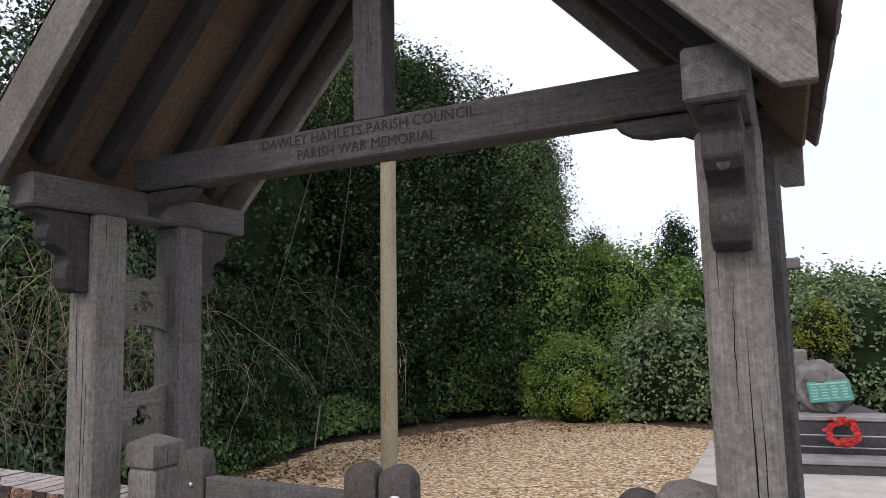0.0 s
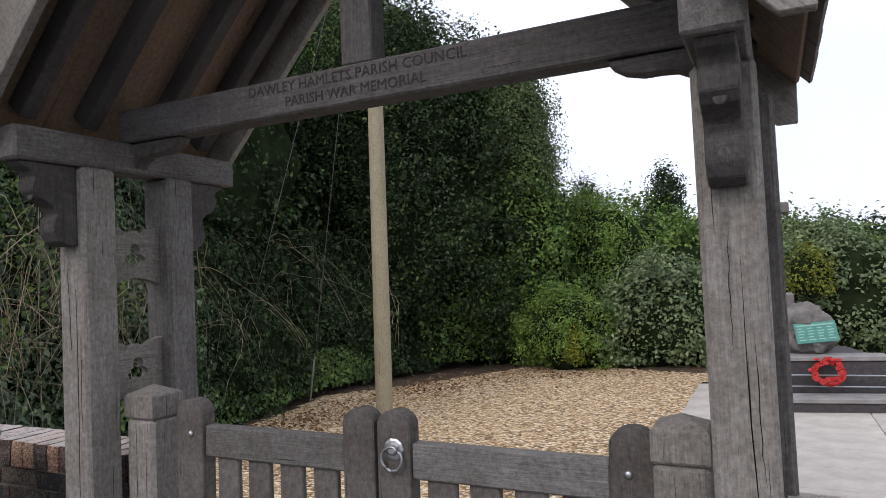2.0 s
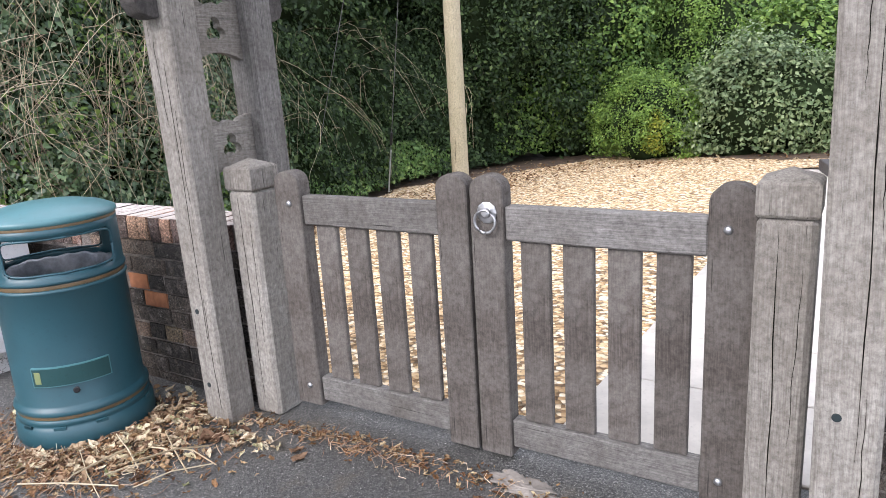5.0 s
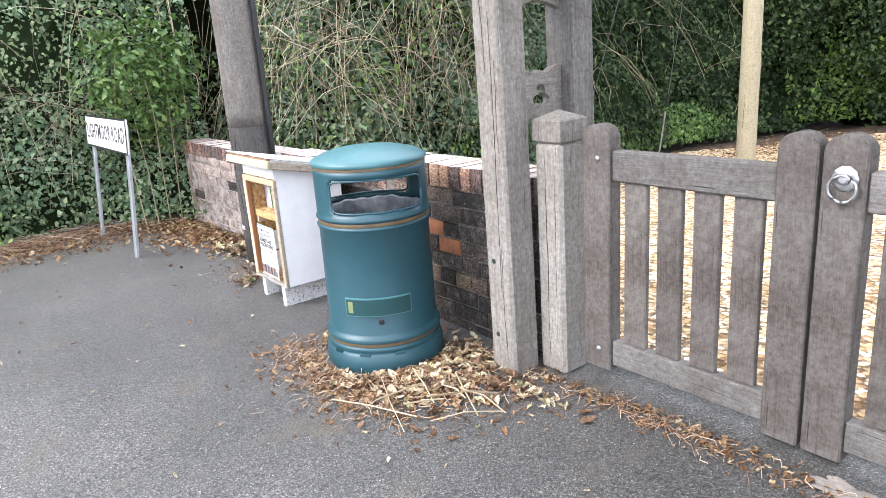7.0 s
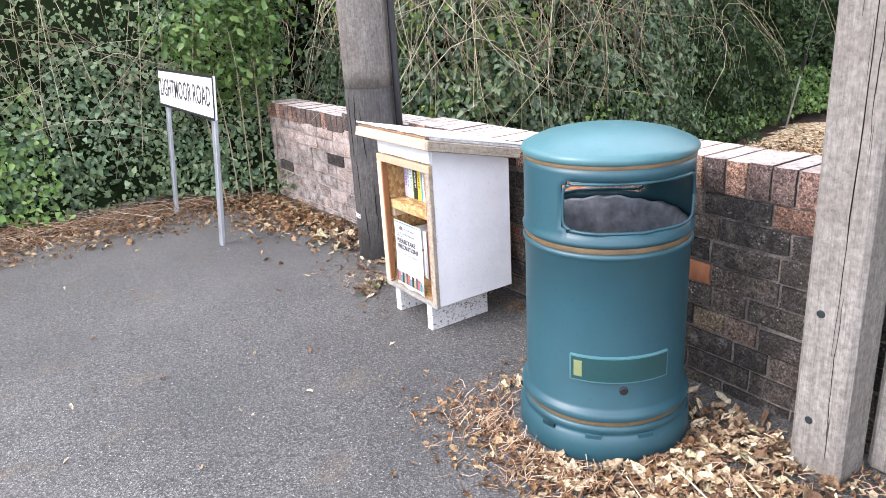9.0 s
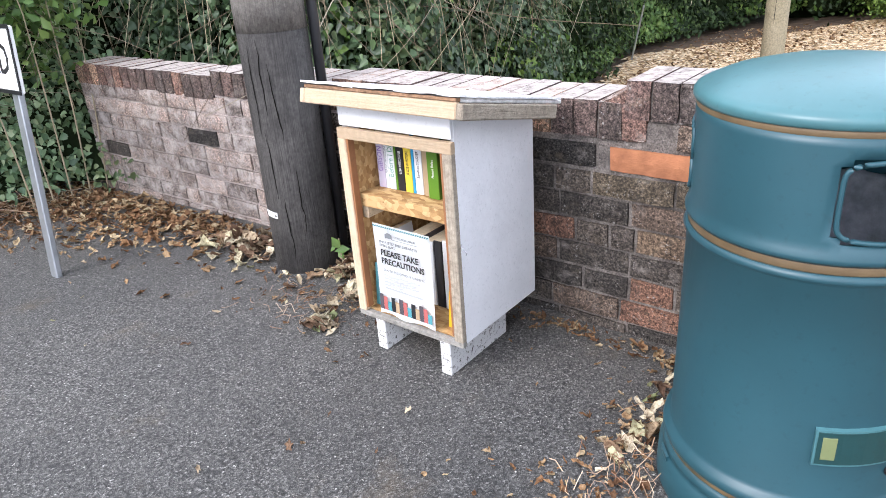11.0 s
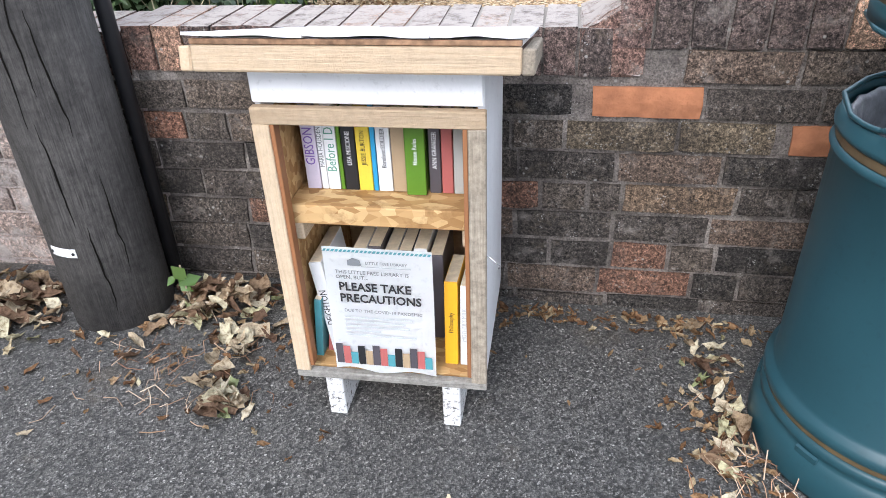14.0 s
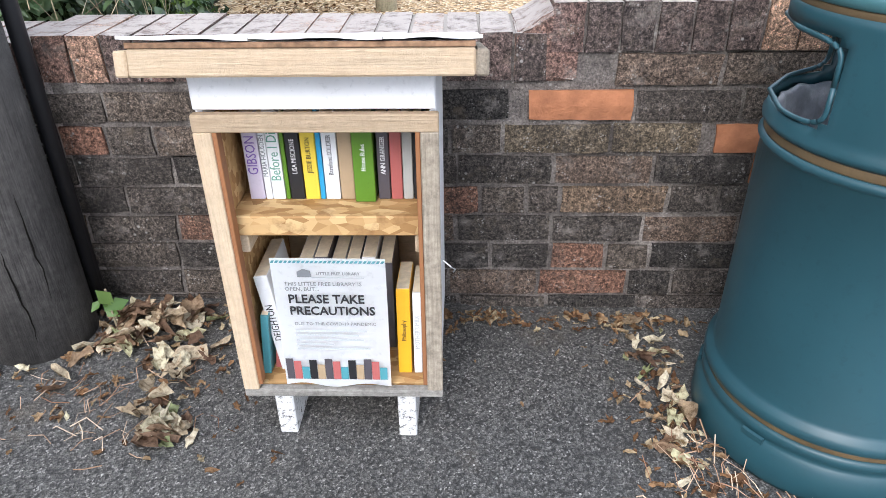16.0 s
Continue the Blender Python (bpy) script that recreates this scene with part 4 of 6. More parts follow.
l.new(mix(n, l, ramp(n, l, sepc.outputs["Red"], [(0, (0.30, 0.16, 0.06)), (0.5, (0.46, 0.28, 0.12)), (1, (0.60, 0.41, 0.20))]), (0.2, 0.1, 0.04), ramp(n, l, noise_tex(n, l, coords(n, l), 30), [(0.3, (0.6, 0.6, 0.6)), (0.45, (0, 0, 0))])), b.inputs["Base Color"])
bump(n, l, b, cell.outputs["Distance"], 0.3, 0.004)
OSB = m
for sx in (-1, 1):
    part("lining", span(-0.004, 0.004, 0.016, D - 0.013, 0.10, 0.67, 0.001), OSB, lib, m=pose(sx * (INNER / 2 - 0.0045), 0, 0))
part("shelf", span(-INNER / 2 + 0.009, INNER / 2 - 0.009, 0.014, D - 0.013, 0.444, 0.484, 0.002), OSB, lib, "rough strand-board shelf")
for sx in (-1, 1):
    part("shelf_batten", span(-0.012, 0.012, 0.02, 0.24, 0.405, 0.4435, 0.002), PINE[1], lib, m=pose(sx * (INNER / 2 - 0.021), 0, 0))
part("floor_board", span(-INNER / 2, INNER / 2, 0.004, D - 0.013, 0.089, 0.101, 0.001), OSB, lib)
part("fascia", span(-W / 2 + 0.001, W / 2 - 0.001, -0.012, 0.0, 0.694, 0.762, 0.002), WHITE_PAINT, lib)
frame_z = (0.083, 0.688)
FW = 0.031
door = part("door", span(-W / 2 - 0.004, W / 2 + 0.004, -0.02, -0.001, frame_z[0], frame_z[0] + 0.018, 0.002), PINE_OLD, lib, "pine door frame, greyed at its foot")
part("top_rail", span(-W / 2 - 0.004, W / 2 + 0.004, -0.02, -0.001, frame_z[1] - FW, frame_z[1], 0.002), PINE[0], door)
for sx in (-1, 1):
    part("stile", span(-FW / 2, FW / 2, -0.021, -0.0015, frame_z[0] + 0.018, frame_z[1] - FW, 0.002), PINE_GREY[2] if sx > 0 else PINE[2], door, m=pose(sx * (W / 2 + 0.004 - FW / 2), 0, 0))
    part("bead", span(-0.004, 0.004, -0.018, 0.006, frame_z[0] + FW, frame_z[1] - FW, 0.001), plain("red_brown_edge", (0.28, 0.12, 0.05), 0.6), door, m=pose(sx * (W / 2 + 0.004 - FW - 0.0045), 0, 0))
# sloping roof with a trim frame
roof_m = pose(0, -0.042, 0.812, -12.5)
roof = part("roof", span(-0.262, 0.262, 0.0, 0.50, -0.012, 0.0, 0.003), WORN_WHITE, lib, "white board roof with split, curling edge", roof_m)
part("front_trim", span(-0.262, 0.262, -0.019, -0.0005, -0.052, -0.010, 0.003), PINE[0], roof)
part("split_edge", span(-0.262, 0.262, -0.0205, -0.0005, -0.0095, -0.001, 0.001), plain("brown_plywood_edge", (0.24, 0.14, 0.08), 0.9, var=0.5, scale=60, bumps=0.8), roof, "delaminated brown plywood edge")
for sx in (-1, 1):
    part("side_trim", span(-0.010, 0.010, -0.019, 0.44, -0.052, -0.0125, 0.003), PINE_GREY[1] if sx > 0 else PINE[1], roof, m=pose(sx * 0.2725, 0, 0))
for x0_, x1_, tw in ((-0.270, -0.075, 0.4), (-0.074, 0.125, -0.3), (0.126, 0.272, 0.6)):
    bm = bmesh.new()
    g = {}
    for i in range(7):
        for j in range(9):
            u, v_ = i / 6, j / 8
            y_ = -0.024 + 0.50 * v_
            g[i, j] = bm.verts.new((x0_ + (x1_ - x0_) * u, y_ - 0.004 * math.sin(u * 9 + x0_ * 20) * (1 - v_), 0.0062 + 0.003 * (1 - v_) ** 9 * math.sin(u * 5 + tw * 4) ** 2 + 0.001 * math.sin(u * 4 + v_ * 5)))
    for i in range(6):
        for j in range(8):
            bm.faces.new((g[i, j], g[i + 1, j], g[i + 1, j + 1], g[i, j + 1]))
    bmesh.ops.recalc_face_normals(bm, faces=bm.faces[:])
    bmesh.ops.solidify(bm, geom=bm.faces[:], thickness=0.005)
    bmesh.ops.recalc_face_normals(bm, faces=bm.faces[:])
    part("top_board", bm, WORN_WHITE, roof, "curling white board")
# hook and eye on the side
hook = part("hook", tube([(0, 0, 0), (0.008, -0.012, 0.004), (0.022, -0.02, -0.004), (0.03, -0.018, -0.012), (0.026, -0.016, -0.018)], 0.0016, 6), BRIGHT_STEEL, lib, "small wire hook", pose(W / 2, 0.005, 0.40))


def book(x0, x1, z0, h, depth, y, cover, title="", ink=None, tilt=0.0, size=0.014, back=0.0, label="", lean_y=0.0):
    """A standing paperback whose spine faces the front."""
    w = x1 - x0
    th = thing("book", label or "paperback book standing on the shelf", "book", m=pose(-4.073 + (x0 + x1) / 2, 1.89 + y, z0) @ pose(0, 0, 0, lean_y, tilt, 0), group="books in the box")
    part("cover", span(-w / 2, w / 2, 0, depth, 0, h, 0.0012), cover, th)
    part("page_block", span(-w / 2 + 0.0015, w / 2 - 0.0015, 0.004, depth + 0.0006, 0.002, h + 0.0006, 0), PAGES, th)
    if title:
        lettering("title", title, size, ink or INK, th, pose(0, -0.0006, h * 0.52, 90, 0, 0) @ pose(0, 0, 0, 0, 0, 90), squeeze=0.8, thick=0.0003)
    return th


def cover_mat(name, col):
    return plain(name, col, 0.4, var=0.06, scale=20)


WHITE_COVER, LILAC = cover_mat("white_cover", (0.75, 0.76, 0.77)), cover_mat("lilac_cover", (0.55, 0.50, 0.60))
BLACK_COVER, YELLOW, CYAN = cover_mat("black_cover", (0.02, 0.02, 0.022)), cover_mat("yellow_cover", (0.75, 0.55, 0.06)), cover_mat("blue_cover", (0.03, 0.30, 0.55))
GREEN_COVER, BROWN_COVER, RED_COVER = cover_mat("green_cover", (0.10, 0.22, 0.02)), cover_mat("tan_cover", (0.40, 0.29, 0.18)), cover_mat("coral_cover", (0.42, 0.12, 0.11))
GREY_COVER, SLATE, TEAL, ORANGE = cover_mat("grey_cover", (0.42, 0.42, 0.40)), cover_mat("slate_cover", (0.08, 0.07, 0.08)), cover_mat("teal_cover", (0.08, 0.28, 0.32)), cover_mat("amber_cover", (0.80, 0.42, 0.02))
WHITE_INK, BLUE_INK, GREEN_INK, RED_INK = cover_mat("white_ink", (0.8, 0.8, 0.8)), cover_mat("violet_ink", (0.18, 0.10, 0.35)), cover_mat("green_ink", (0.12, 0.30, 0.22)), cover_mat("red_ink", (0.5, 0.03, 0.03))
Z1, Y1 = 0.4845, 0.085
rows = [
    (-0.160, -0.131, 0.172, LILAC, "GIBSON", BLUE_INK, "lilac paperback with violet lettering"),
    (-0.130, -0.117, 0.170, WHITE_COVER, "MARIA HOUSDEN", GREY_INK, "thin white paperback with grey lettering"),
    (-0.1165, -0.092, 0.176, WHITE_COVER, "Before I Die", GREEN_INK, "white paperback with green lettering"),
    (-0.091, -0.083, 0.168, GREEN_COVER, "", None, "slim dark green book on the shelf"),
    (-0.082, -0.055, 0.168, BLACK_COVER, "LISA MISCIONE", WHITE_INK, "black paperback with pale lettering"),
    (-0.054, -0.026, 0.172, YELLOW, "JESSIE BURTON", INK, "yellow paperback with black lettering"),
    (-0.0255, -0.016, 0.176, CYAN, "", None, "slim bright blue book"),
    (-0.015, 0.013, 0.172, WHITE_COVER, "Barefoot SOLDIER", INK, "white paperback with black lettering"),
    (0.014, 0.041, 0.170, BROWN_COVER, "", None, "book standing spine inwards, showing brown pages"),
    (0.042, 0.081, 0.172, GREEN_COVER, "House Rules", WHITE_INK, "bright green paperback with white lettering"),
    (0.085, 0.108, 0.170, SLATE, "ANN GRANGER", WHITE_INK, "dark paperback with white lettering"),
    (0.109, 0.131, 0.170, RED_COVER, "", None, "coral red paperback on the shelf"),
    (0.132, 0.151, 0.170, GREY_COVER, "", None, "grey paperback on the shelf"),
    (0.152, 0.170, 0.168, BLACK_COVER, "", None, "black paperback with worn spine"),
]
for k, (a, bx, h, cv, tt, ik, lb) in enumerate(rows):
    deep = -0.012 if cv is GREEN_COVER and bx - a > 0.02 else 0.0
    book(a + 0.0008, bx, Z1, h, 0.115, Y1 + deep, cv, tt, ik, size=0.027 if tt in ("Before I Die", "GIBSON") else 0.0130, label=lb)
Z0 = 0.1015
book(0.110, 0.138, Z0, 0.198, 0.128, 0.035, ORANGE, "Philosophy", INK, label="amber yellow paperback leaning back", lean_y=-6)
book(0.143, 0.160, Z0, 0.190, 0.125, 0.035, WHITE_COVER, "MOTHER'S MILK", PALE_INK, label="white paperback with pale lettering", lean_y=-6)
book(0.162, 0.176, Z0, 0.21, 0.125, 0.05, WHITE_COVER, "", None, label="white hardback at the end of the row")
book(-0.176, -0.160, Z0, 0.150, 0.10, 0.03, TEAL, "", None, tilt=5, label="small blue-green book leaning over")
book(-0.155, -0.143, Z0, 0.13, 0.10, 0.05, RED_COVER, "", None, tilt=8, label="thin pink-red book leaning over")
book(-0.140, -0.112, Z0, 0.235, 0.15, 0.045, WHITE_COVER, "DEIGHTON", INK, tilt=-7, size=0.022, label="thick black and white book leaning over")
for k, cv in enumerate((WHITE_COVER, SLATE, WHITE_COVER, BLACK_COVER, WHITE_COVER, SLATE)):
    book(-0.095 + k * 0.033, -0.066 + k * 0.033, Z0, 0.225 + 0.008 * math.sin(k * 2.1), 0.15, 0.12, cv, label="book standing behind the notice")
# notice
note = thing("notice", "white printed paper notice propped against the books", "notice", m=pose(-4.0815, 1.876, 0.110) @ pose(0, 0, 0, -0.5, 0.5, 0) @ Matrix.Diagonal((1.03, 1, 1.03, 1)))
bm = bmesh.new()
PW, PH = 0.208, 0.292
nx_, nz_ = 16, 20
vs = {}
for i in range(nx_ + 1):
    for j in range(nz_ + 1):
        u, v = i / nx_, j / nz_
        vs[i, j] = bm.verts.new((-PW / 2 + PW * u, 0.003 * math.sin(u * 9) * (1 - v) ** 2 + 0.004 * math.sin(v * 3), PH * v + 0.003 * math.sin(u * 11) * (1 - v) ** 3))
for i in range(nx_):
    for j in range(nz_):
        bm.faces.new((vs[i, j], vs[i + 1, j], vs[i + 1, j + 1], vs[i, j + 1]))
bmesh.ops.solidify(bm, geom=bm.faces[:], thickness=-0.0006)
bmesh.ops.recalc_face_normals(bm, faces=bm.faces[:])
part("sheet", bm, PAPER, note)


def on_note(x, z):
    return pose(x, -0.0034, z, 90)


lettering("print", "LITTLE FREE LIBRARY", 0.0085, GREY_INK, note, on_note(0.018, 0.262), thick=0.0002)
part("print", span(-0.03, 0.065, -0.0036, -0.0032, 0.253, 0.2545, 0), PALE_INK, note)
part("print", prism([(-0.056, 0.255), (-0.03, 0.255), (-0.032, 0.268), (-0.045, 0.272), (-0.056, 0.266)], 0.0003, 0), GREY_INK, note, m=pose(0, -0.0034, 0))
lettering("print", "THIS LITTLE FREE LIBRARY IS\nOPEN, BUT...", 0.0112, GREY_INK, note, on_note(-0.082, 0.234), "LEFT", 0.0002)
lettering("print", "PLEASE TAKE\nPRECAUTIONS", 0.0262, INK, note, on_note(-0.078, 0.193), "LEFT", 0.0002, 0.0006, 0.92)
lettering("print", "DUE TO THE COVID-19 PANDEMIC", 0.0098, GREY_INK, note, on_note(0.005, 0.151), thick=0.0002)
for k, wd in enumerate((0.135, 0.12, 0.128, 0.07, 0.14)):
    part("print", span(-0.072, -0.072 + wd, -0.0036, -0.0032, 0.133 - k * 0.0105, 0.1365 - k * 0.0105, 0), PALE_INK, note)
cols = [SLATE, RED_COVER, TEAL, BLACK_COVER, BROWN_COVER, SLATE, RED_COVER, TEAL, BLACK_COVER, BROWN_COVER, SLATE, RED_COVER, TEAL]
for k, cv in enumerate(cols):
    h = (0.050, 0.044, 0.030, 0.047, 0.036)[k % 5]
    part("print", span(-0.099 + k * 0.0152, -0.0845 + k * 0.0152, -0.0040, -0.0036, 0.018, 0.018 + h, 0), cv, note)
for k in range(26):
    part("print", prism([(0, 0), (0.005, 0), (0.008, 0.005), (0.003, 0.005)], 0.0003, 0), TEAL, note, m=pose(-0.102 + k * 0.0079, -0.0034, 0.284))

# ---- utility pole ----
up = thing("utility_pole", "dark tarred timber utility pole beside the wall", "utility pole", (-4.905, 2.205, 0))
butt = part("tarred_butt", lathe([(0.132, -0.1), (0.130, 0.0), (0.126, 0.90)], 28), TARRED, up, "black tarred foot of the pole", smooth=True)
for k, (deg, z0, z1) in enumerate(((-75, 0.30, 0.56), (-62, 0.05, 0.30), (-48, 0.52, 0.80), (-88, 0.55, 0.86), (-35, 0.15, 0.42), (-68, 0.62, 0.88))):
    zm = (z0 + z1) / 2
    crack(butt, 0.0, -(0.130 - 0.0044 * zm) - 0.0012, z0, z1, 0.004, 90 + k).matrix_basis = pose(0, 0, 0, 0, 0, deg + 90)
part("shaft", lathe([(0.126, 0.9005), (0.1258, 1.0), (0.120, 3.0), (0.105, 9.0)], 28), POLE_GREY, up, smooth=True)
part("cable_duct", tube([(0, 0, 0), (0.004, 0, 1.0), (-0.002, 0, 2.6), (-0.01, 0, 8.0)], 0.019, 10), BLACK_PLASTIC, up, "black cable duct fixed up the pole", pose(0.112, 0.098, 0), True)
part("tag", curved_plate(0.1285, -118, -84, 0.215, 0.240, 0.002, 8), SIGN_WHITE, up, "small white tag nailed on")
for a in (-115, -87):
    part("nail", lathe([(0.004, 0), (0.004, 0.002), (0.002, 0.003)], 8), INK, up, m=pose(0.131 * math.cos(radians(a)), 0.131 * math.sin(radians(a)), 0.2275, 90, 0, a + 90))

# ---- street name sign ----
sg = thing("street_sign", "white street name plate on two grey steel posts, leaning back", "street sign", m=pose(-6.27, 1.545, -0.05) @ pose(0, 0, 0, -5.5, 0, 0))
for x in (-0.55, 0.50):
    part("post", span(-0.028, 0.028, -0.012, 0.012, -0.05, 0.99, 0.004), GALV, sg, m=pose(x, 0.022, 0))
pl = part("plate", span(-0.635, 0.61, -0.008, 0.008, 0.785, 1.03, 0.005), SIGN_WHITE, sg)
for nm, s4 in (("border", (-0.635, 0.61, 1.018, 1.0335)), ("border", (-0.635, 0.61, 0.7815, 0.797)), ("border", (-0.6385, -0.623, 0.797, 1.018)), ("border", (0.598, 0.6135, 0.797, 1.018))):
    part(nm, span(s4[0], s4[1], -0.0105, -0.007, s4[2], s4[3], 0.001), BLACK_PLASTIC, pl)
lettering("lettering", "LIGHTMOOR ROAD", 0.165, INK, pl, pose(-0.012, -0.0085, 0.905, 90), thick=0.0008, bold=0.001, width=1.13)

# ---- memorial ----
mem = thing("war_memorial", "boulder with a green bronze plaque on dark brick steps", "memorial", (0.40, 9.55, -0.22), 13)
part("lower_step", span(-0.95, 1.9, -0.95, 1.1, -0.05, 0.19, 0.01), DARK_BRICK, mem)
part("upper_step", span(-0.75, 0.42, -0.50, 0.9, 0.19, 0.56, 0.01), DARK_BRICK, mem)
for (a, bx, yy, zz) in ((-0.95, 1.9, -0.956, 0.19), (-0.75, 0.42, -0.506, 0.56)):
    part("coping", span(a - 0.02, bx + 0.02, yy - 0.02, yy + 0.32, zz - 0.002, zz + 0.045, 0.006), plain("grey_coping_stone", (0.25, 0.24, 0.23), 0.85, var=0.25), mem)
part("boulder", core_blob((-0.30, -0.10, 0.82), (0.30, 0.25, 0.32), 5.0, 0.13, 4), STONE, mem, "rough grey boulder")
plq = part("plaque", span(-0.215, 0.215, -0.012, 0.012, -0.115, 0.115, 0.004), BRONZE, mem, "green bronze name plaque", pose(-0.26, -0.345, 0.85, -20, -5))
part("heading", span(-0.19, 0.19, -0.0145, -0.0125, 0.075, 0.092, 0), PLAQUE_TEXT, plq)
for k in range(4):
    for r_ in range(5):
        part("name_line", span(-0.185 + k * 0.1, -0.185 + k * 0.1 + 0.05 + 0.02 * ((k * 3 + r_ * 5) % 3) / 2, -0.0145, -0.0125, 0.045 - r_ * 0.032, 0.057 - r_ * 0.032, 0), PLAQUE_TEXT, plq)
rail = thing("wire_rail", "two thin pale rails along the memorial step", "rail", (0.40, 9.55, -0.22), 10)
for z in (0.30, 0.42):
    part("rail", tube([(-0.85, -0.62, z), (1.9, -0.62, z)], 0.008, 6), GALV, rail)
part("post", tube([(1.85, -0.62, 0.19), (1.85, -0.62, 0.46)], 0.012, 6), GALV, rail)
part("post", tube([(-0.84, -0.62, 0.19), (-0.84, -0.62, 0.46)], 0.012, 6), GALV, rail)
wr = thing("poppy_wreath", "round wreath of red paper poppies leaning on the step", "wreath", m=pose(0.31, 8.84, 0.235) @ pose(0, 0, 0, 50, 0, 0) @ Matrix.Diagonal((0.86, 0.86, 0.86, 1)))
rng_w = random.Random(9)
part("ring", tube([(0.155 * math.cos(2 * math.pi * k / 24), 0.155 * math.sin(2 * math.pi * k / 24), 0) for k in range(25)], 0.035, 8), POPPY, wr)
for k in range(34):
    a = 2 * math.pi * k / 34
    r = 0.155 + rng_w.uniform(-0.035, 0.04)
    fl = lathe([(0.006, 0.0), (0.03, 0.012), (0.036, 0.02), (0.028, 0.016), (0.004, 0.008)], 9)
    for v in fl.verts:
        v.co.z += rng_w.uniform(-0.006, 0.006)
    part("poppy", fl, POPPY, wr, m=pose(r * math.cos(a), r * math.sin(a), 0.028 + rng_w.uniform(0, 0.012), rng_w.uniform(-30, 30), rng_w.uniform(-30, 30), rng_w.uniform(0, 90)))
crs = thing("stone_pillar", "grey stone pillar behind the memorial boulder", "pillar", (-0.19, 10.9, -0.15))
part("shaft", span(-0.055, 0.055, -0.055, 0.055, -0.05, 2.22, 0.01), STONE, crs)
part("cap", span(-0.24, 0.24, -0.10, 0.10, 2.22, 2.37, 0.015), STONE, crs)
part("base", span(-0.25, 0.25, -0.16, 0.16, -0.05, 1.15, 0.02), STONE, crs)

# ---- planting ----
def grow(name, label, category, centre, radius, leaf, size, clumps, per, clump_r, seed, kind="", trunk=None, bottom=-0.6, core=0.80, group=""):
    """A tree or shrub: trunk and limbs, a near-black core that paints the shade inside, and a crown of many leaves."""
    rng = np.random.default_rng(seed)
    gx, gy = centre[0], centre[1]
    base = (gx, gy, ground_z(gx, gy))
    th = thing(name, label, category, base, group=group)
    rel = (0, 0, centre[2] - base[2])
    p, nrm = crown_points(rng, rel, radius, clumps, per, clump_r, bottom)
    p[:, 2] = np.maximum(p[:, 2], 0.02 + rng.uniform(0, 0.1, len(p)))
    part("crown", leaf_mesh("crown", p, nrm, size, rng), leaf, th)
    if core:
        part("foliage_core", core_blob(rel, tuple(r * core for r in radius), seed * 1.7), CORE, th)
    if trunk:
        bm = tube([(0, 0, -0.2), (0.05, 0.02, rel[2] * 0.4), (-0.04, 0.05, rel[2])], trunk, 10, taper=0.6)
        part("trunk", bm, BARK, th)
        lm = bmesh.new()
        for k in range(6):
            a = k * 1.05 + seed
            tube([(0, 0, rel[2] * (0.35 + 0.08 * k)), (math.cos(a) * radius[0] * 0.4, math.sin(a) * radius[1] * 0.4, rel[2] * (0.6 + 0.08 * k)), (math.cos(a) * radius[0] * 0.8, math.sin(a) * radius[1] * 0.8, rel[2] * (0.75 + 0.12 * k))], trunk * 0.4, 6, lm, 0.3)
        part("limbs", lm, BARK, th)
    return th


grow("evergreen_tree", "large dark evergreen tree with foliage to the ground", "tree", (-7.45, 14.2, 2.9), (3.15, 2.6, 4.3), DARK_LEAF, 0.085, 1700, 75, 0.24, 1, trunk=0.28, core=0.72)
grow("evergreen_tree", "dark ivy-covered tree at the garden edge", "tree", (-10.4, 9.6, 3.4), (3.3, 3.0, 4.6), DARK_LEAF, 0.10, 750, 65, 0.26, 2, trunk=0.25)
grow("evergreen_tree", "tall tree covered in ivy behind the road hedge", "tree", (-11.5, 4.6, 3.2), (3.0, 3.0, 4.6), IVY, 0.10, 600, 60, 0.25, 3, trunk=0.22)
grow("ash_tree", "lighter green tree behind the evergreens", "tree", (-10.8, 16.5, 6.6), (3.2, 2.5, 2.8), MID_LEAF, 0.11, 500, 50, 0.28, 4, trunk=0.2)
grow("ash_tree", "mid-green tree beyond the gravel", "tree", (-4.9, 16.4, 1.4), (1.7, 1.6, 1.75), MID_LEAF, 0.10, 420, 60, 0.22, 5, trunk=0.16)
grow("ash_tree", "bushy mid-green young tree at the gravel's far end", "tree", (-4.75, 14.0, 1.7), (0.95, 0.8, 2.2), MID_LEAF, 0.085, 300, 60, 0.16, 14, trunk=0.1)
grow("birch_tree", "light green birch standing before the evergreens", "tree", (-4.75, 13.9, 3.7), (0.75, 0.7, 2.0), BIRCH_LEAF, 0.055, 420, 60, 0.17, 15, trunk=0.08, core=0.5)
grow("ash_tree", "yellow-green young tree beyond the round shrub", "tree", (-3.55, 15.4, 1.5), (1.05, 0.8, 1.5), SHRUB_LEAF, 0.06, 420, 60, 0.15, 16, trunk=0.09)
grow("background_tree", "thin dark tree rising above the tree belt", "tree", (-3.25, 24.0, 3.2), (0.55, 0.5, 1.25), DARK_LEAF, 0.10, 130, 45, 0.17, 17, trunk=0.1, core=0.5, group="tree belt")
grow("background_tree", "reddish-dark tree rising above the tree belt", "tree", (-5.95, 24.0, 3.1), (0.7, 0.6, 1.2), DARK_LEAF, 0.10, 150, 45, 0.18, 18, trunk=0.1, core=0.5, group="tree belt")
grow("birch_tree", "airy birch tree with hanging foliage", "tree", (-7.0, 19.6, 4.0), (1.3, 1.3, 3.0), PALE_LEAF, 0.09, 340, 45, 0.24, 6, trunk=0.12, core=0.6)
